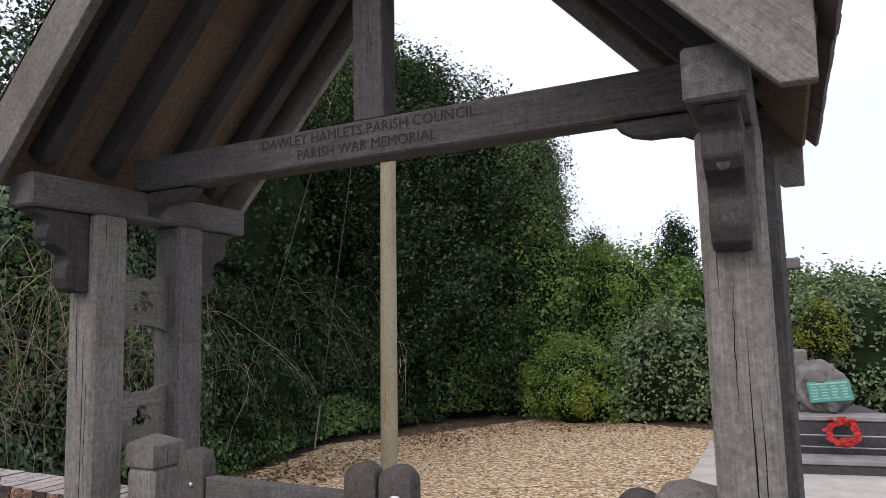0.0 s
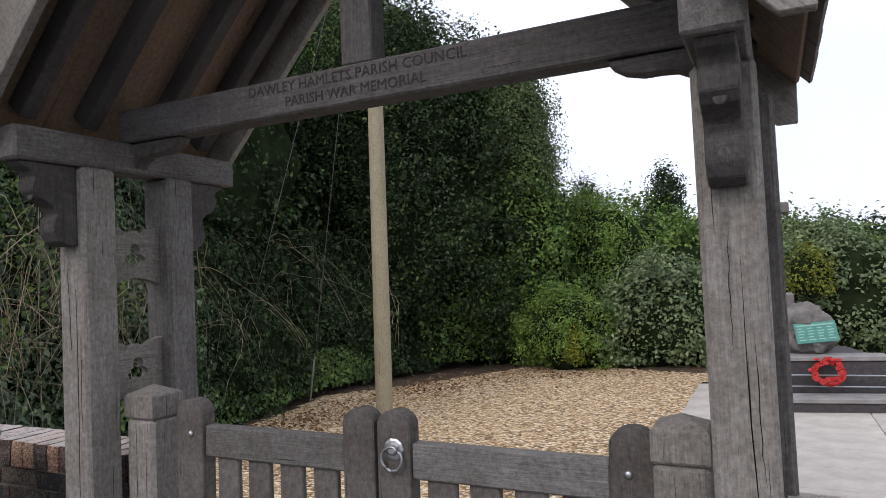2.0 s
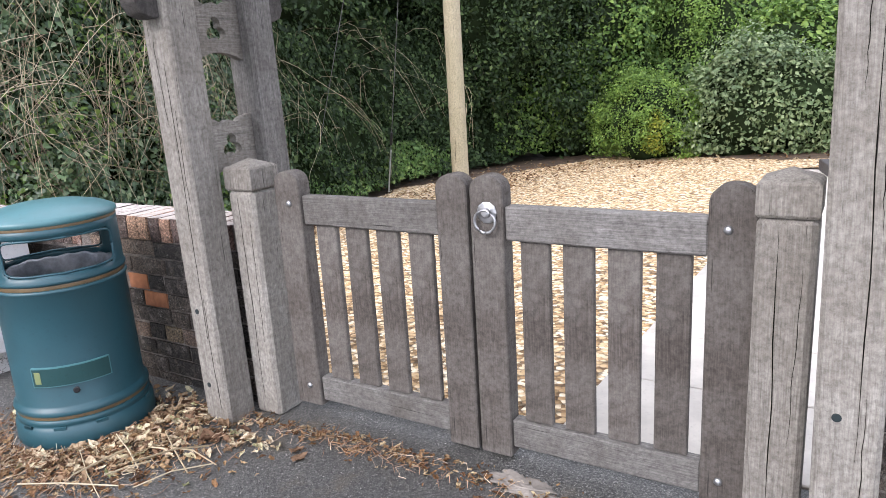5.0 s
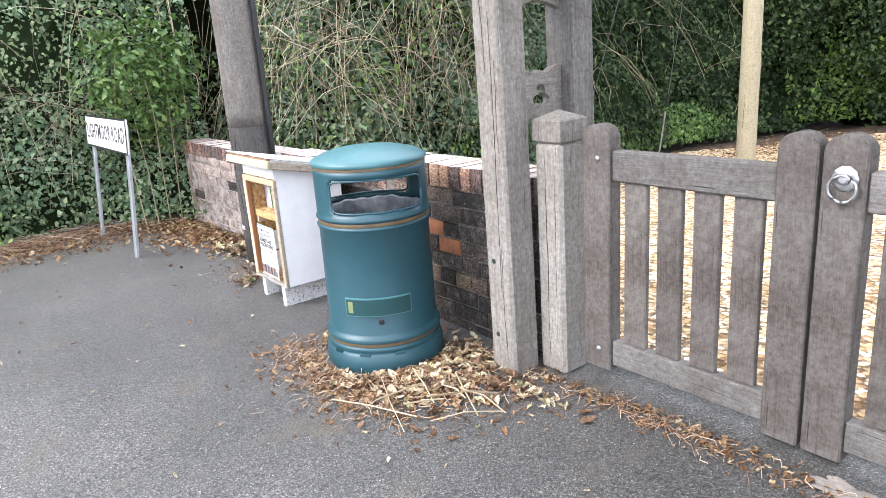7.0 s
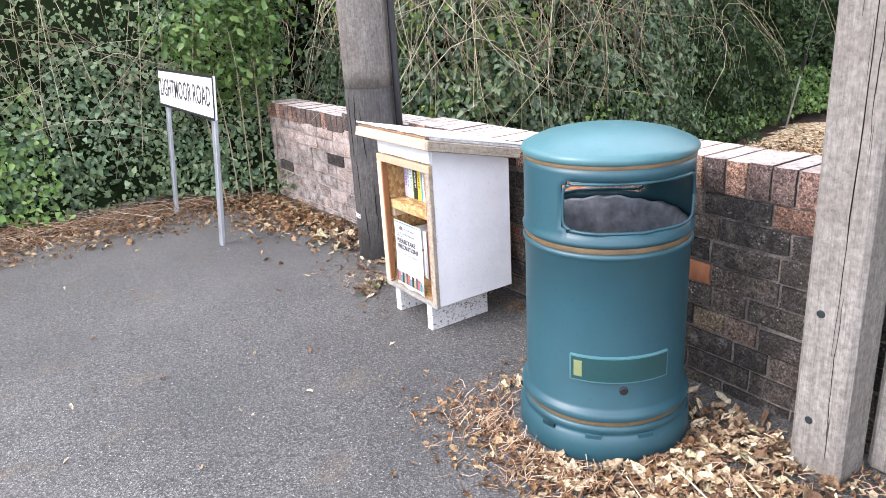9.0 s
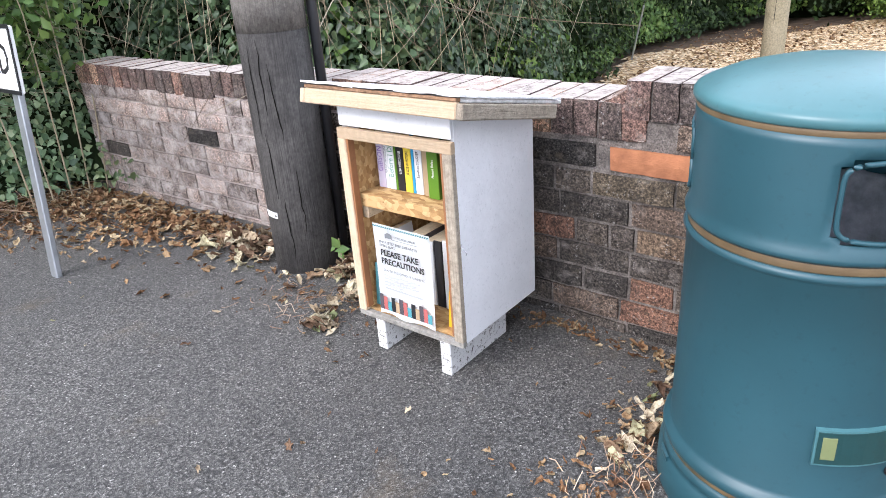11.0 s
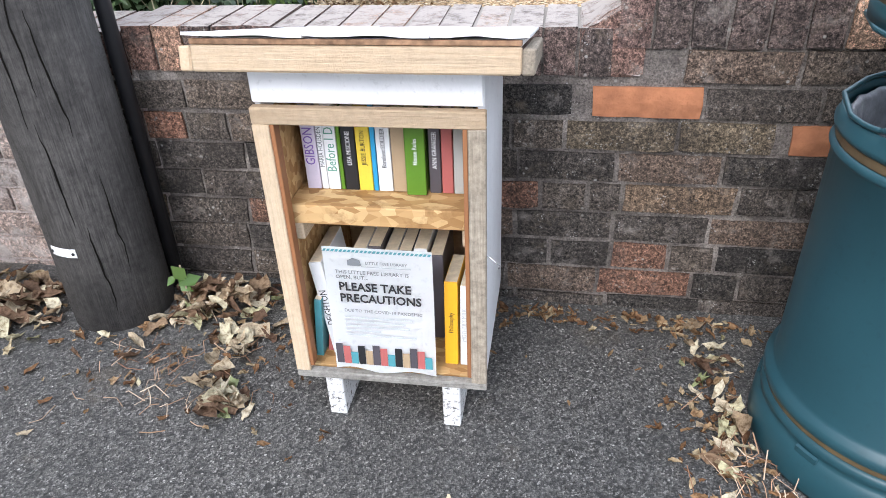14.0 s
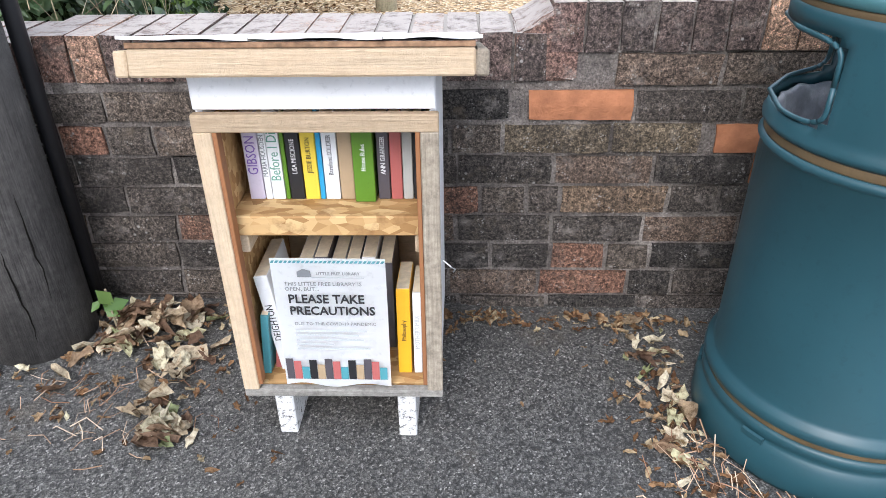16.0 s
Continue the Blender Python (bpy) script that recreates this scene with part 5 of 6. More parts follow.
grow("round_shrub", "rounded light green shrub at the gravel edge", "shrub", (-3.50, 12.7, 0.25), (0.92, 0.75, 0.86), SHRUB_LEAF, 0.045, 420, 70, 0.085, 7)
grow("golden_shrub", "small golden-leaved shrub beside the round shrub", "shrub", (-3.25, 12.15, 0.05), (0.20, 0.2, 0.32), GOLD_LEAF, 0.05, 60, 40, 0.06, 8, core=0.6)
grow("rhododendron", "grey-green rhododendron bush by the gravel", "shrub", (-1.75, 13.0, 0.35), (1.35, 1.0, 1.15), PALE_LEAF, 0.075, 420, 60, 0.13, 9)
grow("rhododendron", "broad grey-green rhododendron behind the memorial", "shrub", (0.7, 13.6, 0.6), (1.7, 1.0, 1.35), PALE_LEAF, 0.075, 480, 60, 0.14, 10)
grow("rhododendron", "mid-green rhododendron at the garden's far side", "shrub", (3.2, 13.6, 0.7), (1.7, 1.1, 1.45), MID_LEAF, 0.075, 420, 60, 0.15, 11)
grow("golden_shrub", "yellow-green shrub behind the memorial", "shrub", (0.30, 12.4, 1.2), (0.30, 0.25, 0.42), GOLD_LEAF, 0.045, 70, 40, 0.08, 12)
grow("laurel_bush", "glossy green laurel bush at the end of the gravel", "shrub", (-5.4, 13.9, 0.5), (1.3, 0.9, 1.3), MID_LEAF, 0.09, 280, 50, 0.14, 13)
k = 0
for x, y, h, r, lf in ((-3.4, 20.5, 4.0, 1.8, MID_LEAF), (-1.2, 22.5, 3.9, 1.9, DARK_LEAF), (0.4, 24.0, 3.6, 2.0, MID_LEAF), (2.4, 23.5, 3.8, 2.1, DARK_LEAF), (4.6, 25.5, 3.8, 2.3, MID_LEAF), (7.0, 24.5, 3.9, 2.4, MID_LEAF), (9.8, 26.0, 4.2, 2.6, DARK_LEAF), (3.0, 18.6, 2.9, 1.8, MID_LEAF), (6.0, 19.0, 2.6, 1.9, PALE_LEAF), (-1.6, 17.6, 2.8, 1.8, MID_LEAF), (0.9, 17.4, 2.5, 1.6, MID_LEAF)):
    k += 1
    grow("background_tree", "distant broadleaf tree in the belt behind the garden", "tree", (x, y, h * (0.36 if x < 1 else 0.27)), (r, r * 0.8, h * (0.42 if x < 1 else 0.36)), lf, 0.13, 260, 45, 0.24, 20 + k, trunk=0.15, group="tree belt")
for x, y, h, r in ((-14, 13, 8, 4.0), (-16, 6, 7, 4.0), (-14, -1, 6, 3.6), (-15, -8, 6, 4.0), (-13, 20, 9, 4.0)):
    k += 1
    grow("background_tree", "tall tree standing behind the hedge", "tree", (x, y, h * 0.5), (r, r, h * 0.55), MID_LEAF, 0.14, 330, 45, 0.34, 20 + k, trunk=0.25, group="tree belt")


def bank(name, label, line, height, lean, leaf, size, count, seed, stems=0, back=True, wave=0.35, category="hedge", low=0.0):
    """A hedge bank along a line on the ground: a lumpy near-black backing for the shade within, and a skin of leaves.
    """
    rng = np.random.default_rng(seed)
    pts = np.array(line, float)
    seg = np.linalg.norm(np.diff(pts, axis=0), axis=1)
    cum = np.r_[0, np.cumsum(seg)]

    def at(s):
        i = min(len(seg) - 1, int(np.searchsorted(cum, s, "right") - 1))
        q = (s - cum[i]) / seg[i]
        d = (pts[i + 1] - pts[i]) / seg[i]
        return pts[i] + q * (pts[i + 1] - pts[i]), np.array([d[1], -d[0]])

    def place(s, h, out):
        c, nr = at(s)
        lump = wave * (noise.noise(Vector((s * 0.9, h * 1.1, seed))) + 0.5 * noise.noise(Vector((s * 2.7, h * 2.9, seed))))
        off = out + lump - lean * (h / height) ** 1.4 * height
        x, y = c + nr * off
        return x, y, ground_z(x, y) * 0 + low + h, nr

    th = thing(name, label, category, (*pts[0], 0))
    inv = Vector((pts[0][0], pts[0][1], 0))
    bm = bmesh.new()
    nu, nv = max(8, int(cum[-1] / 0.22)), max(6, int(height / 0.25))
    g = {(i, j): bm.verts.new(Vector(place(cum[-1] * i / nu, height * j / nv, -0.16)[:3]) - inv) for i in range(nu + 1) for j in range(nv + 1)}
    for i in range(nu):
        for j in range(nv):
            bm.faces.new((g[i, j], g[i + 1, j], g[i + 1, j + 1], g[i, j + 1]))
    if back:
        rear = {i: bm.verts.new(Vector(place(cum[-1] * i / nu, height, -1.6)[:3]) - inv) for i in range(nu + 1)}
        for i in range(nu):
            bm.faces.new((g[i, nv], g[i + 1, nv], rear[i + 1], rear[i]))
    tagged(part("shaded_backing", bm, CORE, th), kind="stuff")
    ss, hh, oo = rng.uniform(0, cum[-1], count), height * rng.uniform(0, 1.03, count), rng.normal(0, 0.07, count)
    p, nm = np.empty((count, 3)), np.empty((count, 3))
    for i in range(count):
        x, y, z, nr = place(ss[i], hh[i], oo[i])
        p[i] = (x, y, z)
        nm[i] = (nr[0], nr[1], 0.55)
    # hollows between the clumps, where the near-black backing shows as shade
    thin = np.array([noise.noise(Vector((ss[i] * 2.1, hh[i] * 2.1, seed + 9.0))) + 0.6 * noise.noise(Vector((ss[i] * 5.5, hh[i] * 5.5, seed))) for i in range(count)])
    keep = rng.uniform(0, 1, count) < np.clip(0.92 + 1.7 * thin, 0.35, 1.0)
    tagged(part("leaves", lobed_mesh("leaves", p[keep] - np.array(inv), nm[keep], size, rng), leaf, th), kind="stuff")
    if stems:
        bm = bmesh.new()
        for i in range(stems):
            s0, h0 = rng.uniform(0, cum[-1]), height * rng.uniform(0.35, 1.0)
            drift, drop, sway = rng.normal(0, 1.0), rng.uniform(0.25, 1.0) * h0, rng.uniform(0, 6.3)
            bow = rng.uniform(0.3, 1.3)
            path = []
            for q in np.linspace(0, 1, 8):
                x, y, z, nr = place(min(cum[-1], max(0, s0 + drift * q + 0.12 * math.sin(4 * q + sway))), max(0.05, h0 + 0.35 * bow * math.sin(q * 2.6) - drop * q ** 2.2), 0.03 + 0.30 * bow * math.sin(q * 2.6))
                path.append(Vector((x, y, z)) - inv)
            tube(path, rng.uniform(0.0018, 0.0045), 3, bm, 0.5)
        tagged(part("dry_growth", bm, STEM, th), kind="stuff")
    return th


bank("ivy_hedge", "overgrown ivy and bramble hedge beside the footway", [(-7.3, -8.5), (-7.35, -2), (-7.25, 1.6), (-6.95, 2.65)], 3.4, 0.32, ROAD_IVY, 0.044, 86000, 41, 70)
bank("ivy_hedge", "ivy bank with dry hanging stems behind the brick wall", [(-7.2, 2.75), (-5.9, 2.95), (-5.15, 3.3), (-5.35, 4.6), (-6.1, 6.6)], 3.2, 0.30, IVY, 0.050, 66000, 42, 90, low=-0.05)
bank("ivy_hedge", "dark ivy growing along the edge of the gravel", [(-6.0, 6.2), (-6.6, 8.4), (-6.9, 10.2), (-6.0, 12.4)], 2.6, 0.45, DARK_LEAF, 0.065, 17000, 43, 40, low=-0.4)
bank("ground_ivy", "low ivy carpet at the foot of the trees", [(-5.75, 5.4), (-6.25, 7.0), (-6.7, 9.2), (-6.6, 11.2)], 0.55, 0.9, BRIGHT_IVY, 0.055, 7000, 44, 0, low=-0.35, wave=0.12)
bank("hedge", "rough green hedge closing the far side of the garden", [(-6.4, 12.4), (-4.6, 13.9), (-2.4, 14.4), (0.8, 14.9), (5, 15.0), (9, 14.0)], 1.55, 0.2, MID_LEAF, 0.075, 17000, 45, 0, low=-0.3)
bank("bramble_hedge", "tangled bramble and small-leaved growth over the ivy", [(-7.22, -8), (-7.28, -2), (-7.15, 1.4), (-6.9, 2.5)], 2.9, 0.36, PALE_LEAF, 0.040, 30000, 47, 130, back=False, wave=0.55)
bank("bramble_hedge", "tangled small-leaved growth behind the brick wall", [(-6.9, 2.85), (-5.7, 3.0), (-5.2, 3.5), (-5.5, 5.0)], 2.6, 0.30, MID_LEAF, 0.042, 7000, 48, 60, back=False, wave=0.5)
bank("weeds", "fresh green weeds along the foot of the hedge", [(-6.98, -8), (-6.98, -2), (-6.95, 0.2), (-7.0, 0.9)], 0.95, 0.55, WEED_LEAF, 0.05, 15000, 49, 60, back=False, wave=0.3)
climber = grow("climber", "bright broad-leaved climber on the hedge behind the sign", "climber", (-6.86, 2.14, 1.22), (0.22, 0.42, 0.46), BRIGHT_IVY, 0.062, 120, 16, 0.10, 46, bottom=-1.0, core=0)

for k in range(5):
    rng_c = random.Random(60 + k)
    part("vine", tube([(0.05, -0.2 + 0.1 * k, -0.1), (0.12, -0.25 + 0.12 * k, 0.5), (0.1 + rng_c.gauss(0, 0.04), -0.3 + 0.15 * k, 1.0), (0.05, -0.3 + 0.15 * k + rng_c.gauss(0, 0.08), 1.5)], 0.005, 5, taper=0.5), STEM, climber)


def brambles(name, label, line, count, seed, top=(0.8, 1.9)):
    """Dry arching canes that root in the bank, cross one another and hang forward."""
    rng = random.Random(seed)
    pts = [Vector((*p, 0)) for p in line]
    bm = bmesh.new()
    for _ in range(count):
        q = rng.random() * (len(pts) - 1)
        i = min(int(q), len(pts) - 2)
        d = (pts[i + 1] - pts[i]).normalized()
        out = Vector((d.y, -d.x, 0))
        root = pts[i].lerp(pts[i + 1], q - i) - out * rng.uniform(0.0, 0.3)
        h0 = rng.uniform(*top)
        drop, drift, reach = rng.uniform(0.1, 1.0) * (h0 - 0.5), rng.gauss(0, 0.75), rng.uniform(0.08, 0.42)
        rise, kink, sway = rng.uniform(0.0, 0.35), rng.uniform(0, 6.3), rng.uniform(0.02, 0.07)
        cane = []
        for k in range(10):
            u = k / 9
            z = h0 + rise * math.sin(math.pi * min(1, u * 1.4)) - drop * u ** 1.8
            cane.append(root + out * (reach * math.sin(u * 2.3)) + d * (drift * u + sway * math.sin(6 * u + kink)) + Vector((0, 0, max(0.06, z))))
        tube(cane, rng.uniform(0.0012, 0.0034), 4, bm, 0.4)
    tagged(part(name, bm, CANE), label, "brambles", kind="stuff")


brambles("dry_brambles", "tangle of dry pale bramble canes hanging behind the wall", [(-5.9, 3.0), (-5.25, 3.25), (-5.2, 3.9), (-5.4, 4.7)], 115, 81)
brambles("dry_brambles", "dry arching bramble canes in the roadside hedge", [(-7.2, -3.0), (-7.2, 0.2), (-7.1, 1.4), (-6.85, 2.5)], 90, 82, (0.4, 1.4))


# ---- fallen leaves and straw ----
def litter(name, label, spots, material, size, seed, most_y=2.33, category="leaves"):
    rng = np.random.default_rng(seed)
    ps = []
    for x, y, rx, ry, n, pile in spots:
        q = rng.normal(0, 0.5, (n, 2))
        xy = np.stack([x + q[:, 0] * rx, y + q[:, 1] * ry], 1)
        z = np.array([ground_z(a, b_) for a, b_ in xy]) + 0.006 + pile * np.exp(-2.5 * (q ** 2).sum(1)) * rng.uniform(0, 1, n)
        ps.append(np.column_stack([xy, z]))
    p = np.concatenate(ps)
    keep = (p[:, 1] < most_y) & (np.hypot(p[:, 0] - BINC[0], p[:, 1] - BINC[1]) > 0.285) & ~((np.abs(p[:, 0] + 4.073) < 0.15) & (p[:, 1] > 1.86) & (p[:, 1] < 2.2)) & (np.hypot(p[:, 0] + 4.905, p[:, 1] - 2.205) > 0.145)
    p = p[keep]
    ob = part(name, curled_mesh(name, p, size, rng), material, smooth=True)
    return tagged(ob, label, category, kind="stuff")


def straw(name, label, spots, seed, length=0.16, thick=0.0016, material=None):
    rng = random.Random(seed)
    bm = bmesh.new()
    for x, y, rx, ry, n, pile in spots:
        for _ in range(n):
            px, py = x + rng.gauss(0, 0.5) * rx, y + rng.gauss(0, 0.5) * ry
            if py > 2.32 or math.hypot(px - BINC[0], py - BINC[1]) < 0.29:
                continue
            a, ln = rng.uniform(0, math.pi), length * rng.uniform(0.4, 1.2)
            z = ground_z(px, py) + 0.004 + rng.uniform(0, pile)
            dx, dy = math.cos(a) * ln / 2, math.sin(a) * ln / 2
            tube([(px - dx, py - dy, z), (px + rng.gauss(0, 0.01), py + rng.gauss(0, 0.01), z + rng.uniform(0.0, 0.02)), (px + dx, py + dy, z * 0.5 + 0.004)], thick * rng.uniform(0.7, 1.6), 3, bm)
    return tagged(part(name, bm, material or STRAW), label, "straw", kind="stuff")


litter("leaf_litter", "brown dead leaves drifted along the foot of the hedge", [(-6.85, 1.3, 0.55, 2.2, 2300, 0.04), (-6.3, 2.15, 0.9, 0.35, 1300, 0.05), (-7.2, -2.0, 0.5, 4.5, 1300, 0.04), (-5.6, 2.22, 0.6, 0.16, 300, 0.03)], DEAD_LEAF, 0.042, 61)
litter("leaf_litter", "pale curled leaves heaped round the utility pole", [(-5.25, 2.16, 0.30, 0.13, 130, 0.06), (-4.62, 2.22, 0.22, 0.12, 110, 0.06), (-4.52, 2.02, 0.08, 0.18, 18, 0.03), (-4.46, 1.86, 0.07, 0.06, 14, 0.03), (-4.85, 2.04, 0.3, 0.08, 14, 0.01)], CREAM_LEAF, 0.070, 62)
litter("leaf_litter", "dry leaves heaped at the foot of the bin and the post", [(-2.64, 1.84, 0.28, 0.26, 260, 0.03), (-2.60, 2.14, 0.33, 0.22, 300, 0.035), (-2.88, 1.64, 0.28, 0.10, 46, 0.008), (-3.36, 2.06, 0.07, 0.30, 50, 0.03), (-2.2, 2.08, 0.26, 0.08, 36, 0.015)], CREAM_LEAF, 0.050, 63)
litter("leaf_litter", "rust-brown leaf fragments along the gate and wall foot", [(-2.72, 1.90, 0.5, 0.35, 1500, 0.02), (-2.95, 1.62, 0.5, 0.18, 900, 0.008), (-1.75, 2.24, 0.7, 0.07, 360, 0.02), (-1.05, 2.2, 0.5, 0.09, 100, 0.01), (-3.6, 2.31, 0.5, 0.06, 260, 0.01), (-4.5, 2.1, 0.5, 0.3, 260, 0.01), (-3.38, 1.95, 0.14, 0.5, 160, 0.01)], DEAD_LEAF, 0.024, 64)
litter("leaf_litter", "single leaves scattered over the asphalt", [(-4.0, 1.4, 2.6, 1.2, 46, 0.0), (-3.0, 0.6, 3.5, 1.6, 46, 0.0)], CREAM_LEAF, 0.030, 65)
litter("leaf_litter", "fallen brown leaves on the gravel under the trees", [(-5.6, 7.2, 0.9, 2.6, 1100, 0.0), (-5.3, 10.6, 1.4, 1.6, 900, 0.0), (-3.4, 11.8, 2.6, 0.7, 420, 0.0)], DEAD_LEAF, 0.05, 66, 40.0)
straw("straw", "pale pine needles and straw round the bin", [(-2.90, 1.62, 0.48, 0.20, 330, 0.008), (-3.24, 1.76, 0.16, 0.22, 120, 0.012), (-2.5, 1.95, 0.35, 0.25, 140, 0.02), (-1.8, 2.22, 0.6, 0.07, 150, 0.012), (-6.6, 0.9, 0.4, 1.6, 420, 0.03), (-4.6, 1.95, 0.25, 0.2, 60, 0.01)], 71, 0.062, 0.0010)
straw("dead_stalks", "dry stalks lying against the post", [(-2.45, 1.80, 0.3, 0.3, 12, 0.06)], 72, 0.38, 0.0026, STEM)
straw("dead_grass", "dry grass lying along the hedge foot", [(-6.95, 0.6, 0.3, 2.0, 420, 0.10), (-7.1, -2.5, 0.3, 3.0, 420, 0.12)], 73, 0.42, 0.0016)
seedling = thing("seedling", "small green weed beside the utility pole", "plant", (-4.72, 2.22, 0))
part("leaves", leaf_mesh("leaves", np.array([[0.0, 0, 0.05], [0.03, -0.02, 0.08], [-0.03, -0.01, 0.07], [0.01, -0.03, 0.11]]), np.tile([[0.2, -0.8, 0.5]], (4, 1)), 0.05, np.random.default_rng(5), 0.6, 0.3), BRIGHT_IVY, seedling)
part("stalk", tube([(0, 0, -0.01), (0.005, -0.01, 0.12)], 0.003, 5), STEM, seedling)

# ---- paving ----
slab_mesh = finish(block((0.892, 0.592, 0.04), (0, 0, -0.02), 0.004), "slab")
slab_mesh.materials.append(SLAB)
pav = tagged(part("pavement", sheet(-1.15, 7.6, 2.62, 10.6, 40, 40, -0.012), MORTAR), "pale concrete slab path inside the gate", "pavement", kind="structure")
for i in range(9):
    for j in range(13):
        x, y = -1.15 + 0.45 + i * 0.9, 2.63 + 0.3 + j * 0.6
        if y < 10.3:
            dzx = (ground_z(x + 0.3, y) - ground_z(x - 0.3, y)) / 0.6
            dzy = (ground_z(x, y + 0.2) - ground_z(x, y - 0.2)) / 0.4
            part("slab", slab_mesh, SLAB, pav, m=pose(x, y, ground_z(x, y) + 0.004, math.degrees(math.atan(dzy)), -math.degrees(math.atan(dzx)), 0))

# ---- brick wall ----
def worn_block(seed, lx, ly, lz, rough, ease, nx, nz):
    """A brick with a front of nx by nz facets, its worn arrises eased back, open behind where it is bedded."""
    rng = random.Random(seed)
    bm = bmesh.new()
    front, rear = {}, {}
    for i in range(nx + 1):
        for j in range(nz + 1):
            rim = (i in (0, nx)) + (j in (0, nz))
            u, w = (i / nx - 0.5) * lx, (j / nz - 0.5) * lz
            pull = ease * (0, 1.0, 1.7)[rim] * rng.uniform(0.5, 1.4)
            front[i, j] = bm.verts.new((u + rng.gauss(0, rough), -ly / 2 + pull + rng.gauss(0, rough * 0.6), w + rng.gauss(0, rough * 0.8)))
            if rim:
                rear[i, j] = bm.verts.new((u, ly / 2, w))
    for i in range(nx):
        for j in range(nz):
            bm.faces.new((front[i, j], front[i + 1, j], front[i + 1, j + 1], front[i, j + 1]))
    loop = [(i, 0) for i in range(nx)] + [(nx, j) for j in range(nz)] + [(nx - i, nz) for i in range(nx)] + [(0, nz - j) for j in range(nz)]
    for a, b_ in zip(loop, loop[1:] + loop[:1]):
        bm.faces.new((front[b_], front[a], rear[a], rear[b_]))
    bmesh.ops.recalc_face_normals(bm, faces=bm.faces[:])
    return bm


def brick_set(material, name):
    out = {}
    for kind, (lx, ly, lz, nx, nz) in {"long": (0.230, 0.1, 0.070, 5, 2), "half": (0.110, 0.1, 0.070, 3, 2), "edge": (0.070, 0.226, 0.108, 2, 3)}.items():
        out[kind] = []
        for s in range(6):
            me = finish(worn_block(s * 7 + len(kind), lx, ly, lz, 0.0013, 0.0030, nx, nz), name)
            me.materials.append(material)
            out[kind].append(me)
    return out


SETS = {k: brick_set(m_, k) for k, m_ in (("brick", BRICK), ("orange", ORANGE_BRICK), ("pale", PALE_BRICK), ("coping", COPING_BRICK), ("tan", TAN_BRICK), ("rust", RUST_BRICK))}
WALL_Y = 2.372
COURSE = 0.082


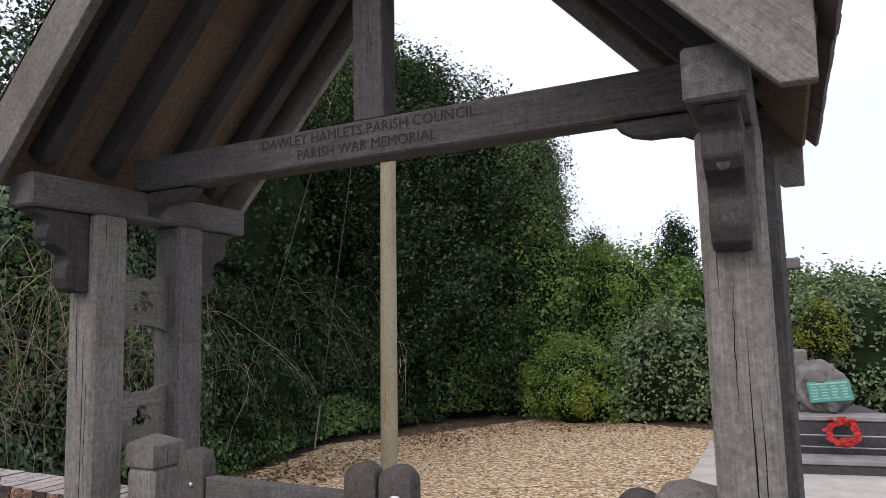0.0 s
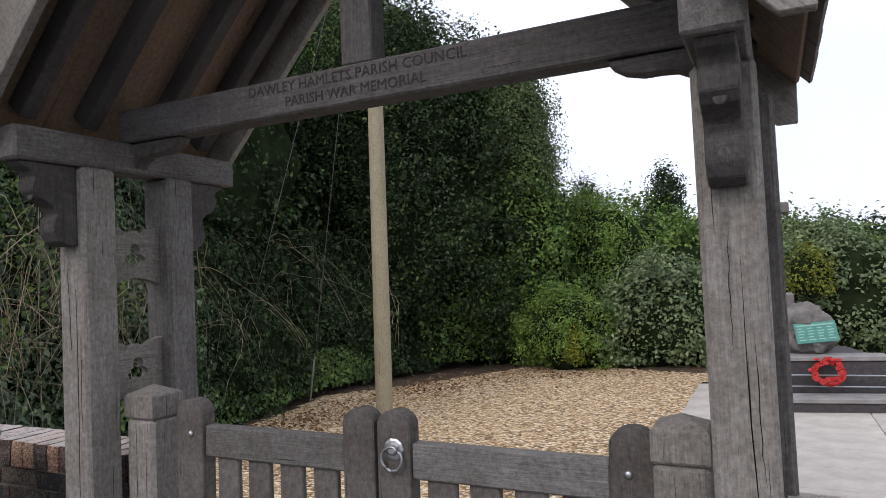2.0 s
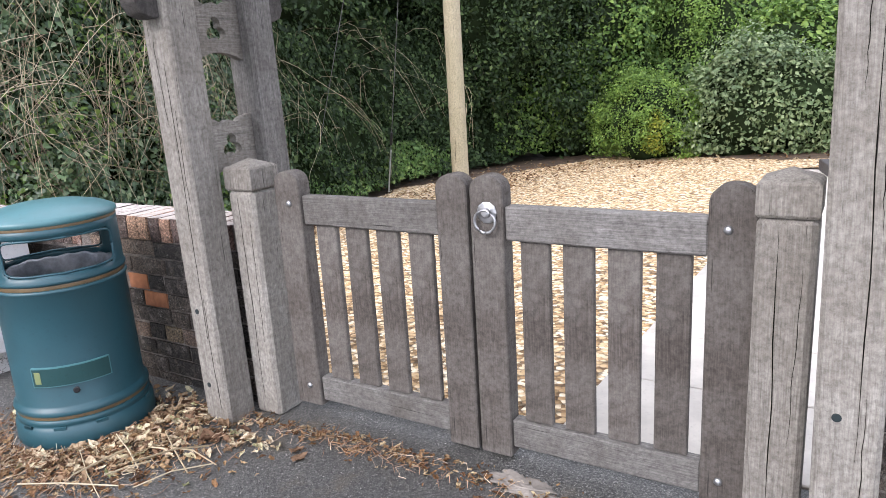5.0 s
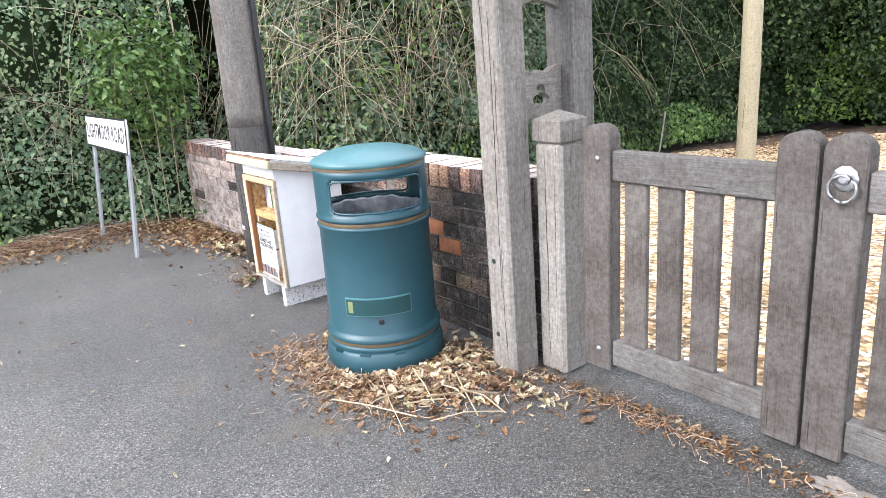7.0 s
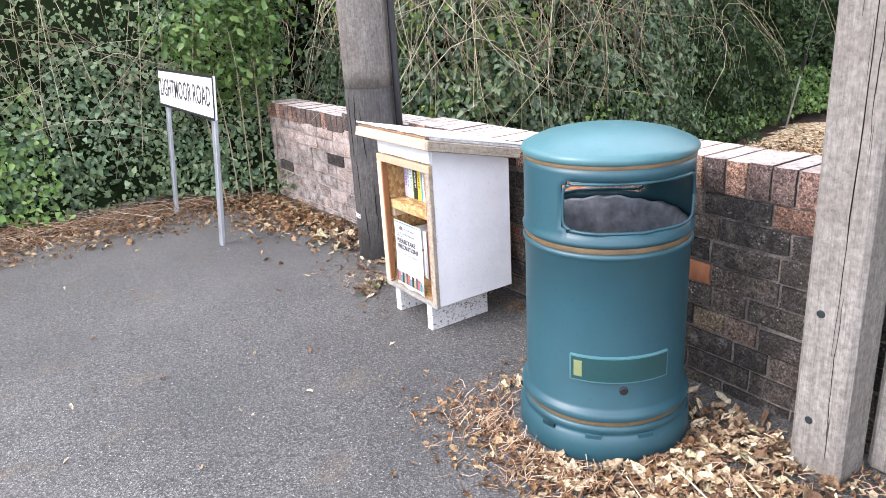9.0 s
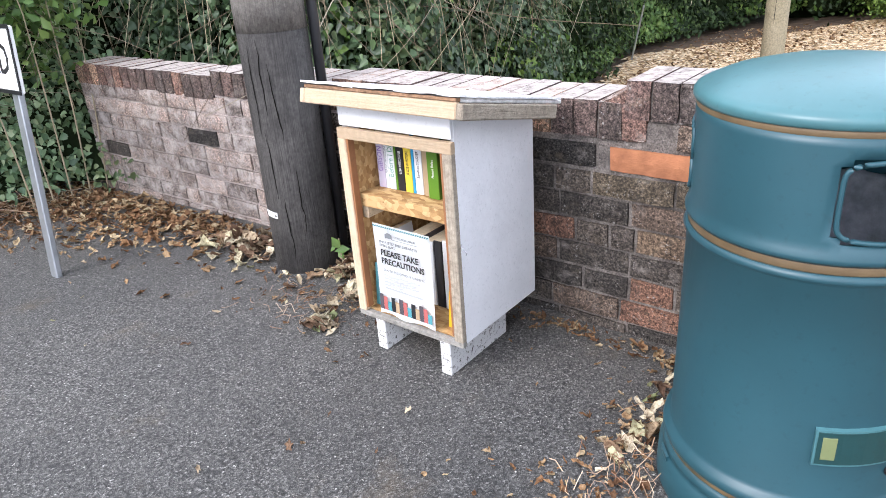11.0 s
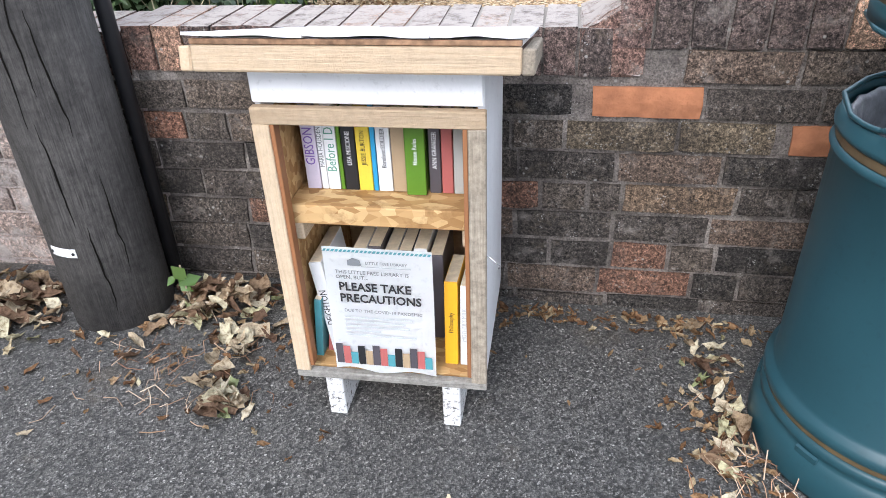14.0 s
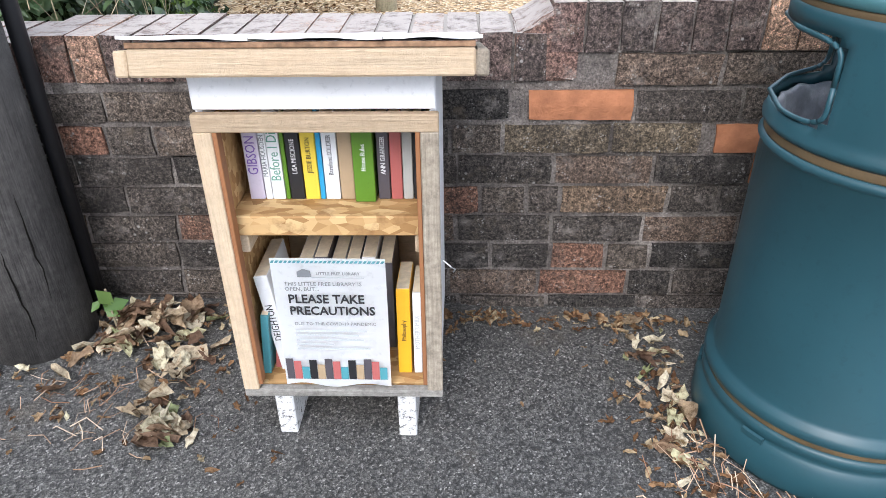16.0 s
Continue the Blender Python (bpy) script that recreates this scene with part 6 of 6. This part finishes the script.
def wall_run(name, label, x0, x1, tops, seed, pale_to=None, picked=()):
    """Bricks in stretcher courses with headers on edge along the top; tops: rows of x and top height; picked: odd bricks as x, x, course, kind."""
    rng = random.Random(seed)

    def top_at(x):
        h = tops[0][1]
        for q, v in tops:
            if x >= q:
                h = v
        return h

    cuts = [t[0] for t in tops] + [x1]
    beds = {False: bmesh.new(), True: bmesh.new()}
    for (q0, h), q1 in zip(tops, cuts[1:]):
        a, e = max(q0, x0), min(q1, x1)
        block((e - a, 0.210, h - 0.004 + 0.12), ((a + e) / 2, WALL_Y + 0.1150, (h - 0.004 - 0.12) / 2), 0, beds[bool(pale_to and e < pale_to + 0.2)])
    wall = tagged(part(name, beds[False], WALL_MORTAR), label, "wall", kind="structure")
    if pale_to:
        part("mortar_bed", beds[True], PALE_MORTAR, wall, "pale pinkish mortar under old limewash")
    for row in range(0, 10):
        z = tops[-1][1] - 0.153 - row * COURSE
        odd = sorted(p for p in picked if p[2] == row)
        x = x0 + 0.004 + (0 if row % 2 else -0.121)
        while x < x1 - 0.03:
            kind = "half" if rng.random() < 0.16 else "long"
            ln = 0.228 if kind == "long" else 0.108
            ln += rng.uniform(-0.006, 0.008)
            a, e, st = max(x, x0 + 0.004), min(x + ln, x1), None
            for ox0, ox1, _, okind in odd:
                if a < ox1 and e > ox0 - 0.012:
                    if ox0 - a > 0.06:
                        e = ox0 - 0.012
                    else:
                        a, e, st = ox0, ox1, SETS[okind]
                        kind = "long" if ox1 - ox0 > 0.16 else "half"
                    break
            c = (a + e) / 2
            if e - a > 0.05 and -0.09 < z and z + 0.033 < top_at(c) - 0.100:
                if st is None:
                    pale = pale_to and c < pale_to and rng.random() < 0.95
                    st = SETS["pale" if pale else rng.choices(("brick", "tan", "rust"), (0.91, 0.05, 0.04))[0]]
                part("brick", rng.choice(st[kind]), BRICK, wall, m=pose(c, WALL_Y + 0.05 - rng.uniform(-0.001, 0.004), z + rng.gauss(0, 0.0018), 0, rng.gauss(0, 0.5), rng.gauss(0, 0.5)) @ Matrix.Diagonal(((e - a) / (0.23 if kind == "long" else 0.11), 1, 1, 1)))
            x = e + 0.0115 if e > a else x + ln
    x = x0 + 0.036
    while x < x1 - 0.03:
        h = top_at(x)
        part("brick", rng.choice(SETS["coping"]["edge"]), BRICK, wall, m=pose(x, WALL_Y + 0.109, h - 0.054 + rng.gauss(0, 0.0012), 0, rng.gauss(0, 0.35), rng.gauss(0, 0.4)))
        x += 0.0785
    return wall


PICKED = ((-3.671, -3.431, 1, "orange"), (-3.225, -3.085, 2, "orange"), (-3.12, -2.96, 3, "orange"), (-3.727, -3.478, 2, "tan"), (-3.466, -3.262, 2, "tan"), (-3.577, -3.318, 4, "tan"), (-3.592, -3.458, 6, "rust"), (-4.81, -4.705, 2, "rust"), (-3.99, -3.79, 4, "rust"))
wall_run("wall_west", "old brown brick garden wall with a brick-on-edge top", -6.85, -2.40, [(-6.85, 0.665), (-5.6, 0.685), (-4.8, 0.70), (-3.60, 0.765)], 5, -4.95, PICKED)
slope_bm = prism([(-0.11, -0.11), (0.035, -0.11), (0.035, 0.064), (-0.012, 0.060), (-0.075, 0.018), (-0.11, -0.002)], 0.222, 0.008)
bmesh.ops.subdivide_edges(slope_bm, edges=slope_bm.edges[:], cuts=2, use_grid_fill=True)
rng_r = random.Random(3)
for v in slope_bm.verts:
    v.co += Vector((rng_r.gauss(0, 0.0016), rng_r.gauss(0, 0.0016), rng_r.gauss(0, 0.0016)))
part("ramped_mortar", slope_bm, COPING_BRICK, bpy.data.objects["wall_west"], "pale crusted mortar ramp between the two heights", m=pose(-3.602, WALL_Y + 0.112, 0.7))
wall_run("wall_east", "old brown brick garden wall beyond the gate", -0.15, 4.0, [(-0.15, 0.80)], 6)
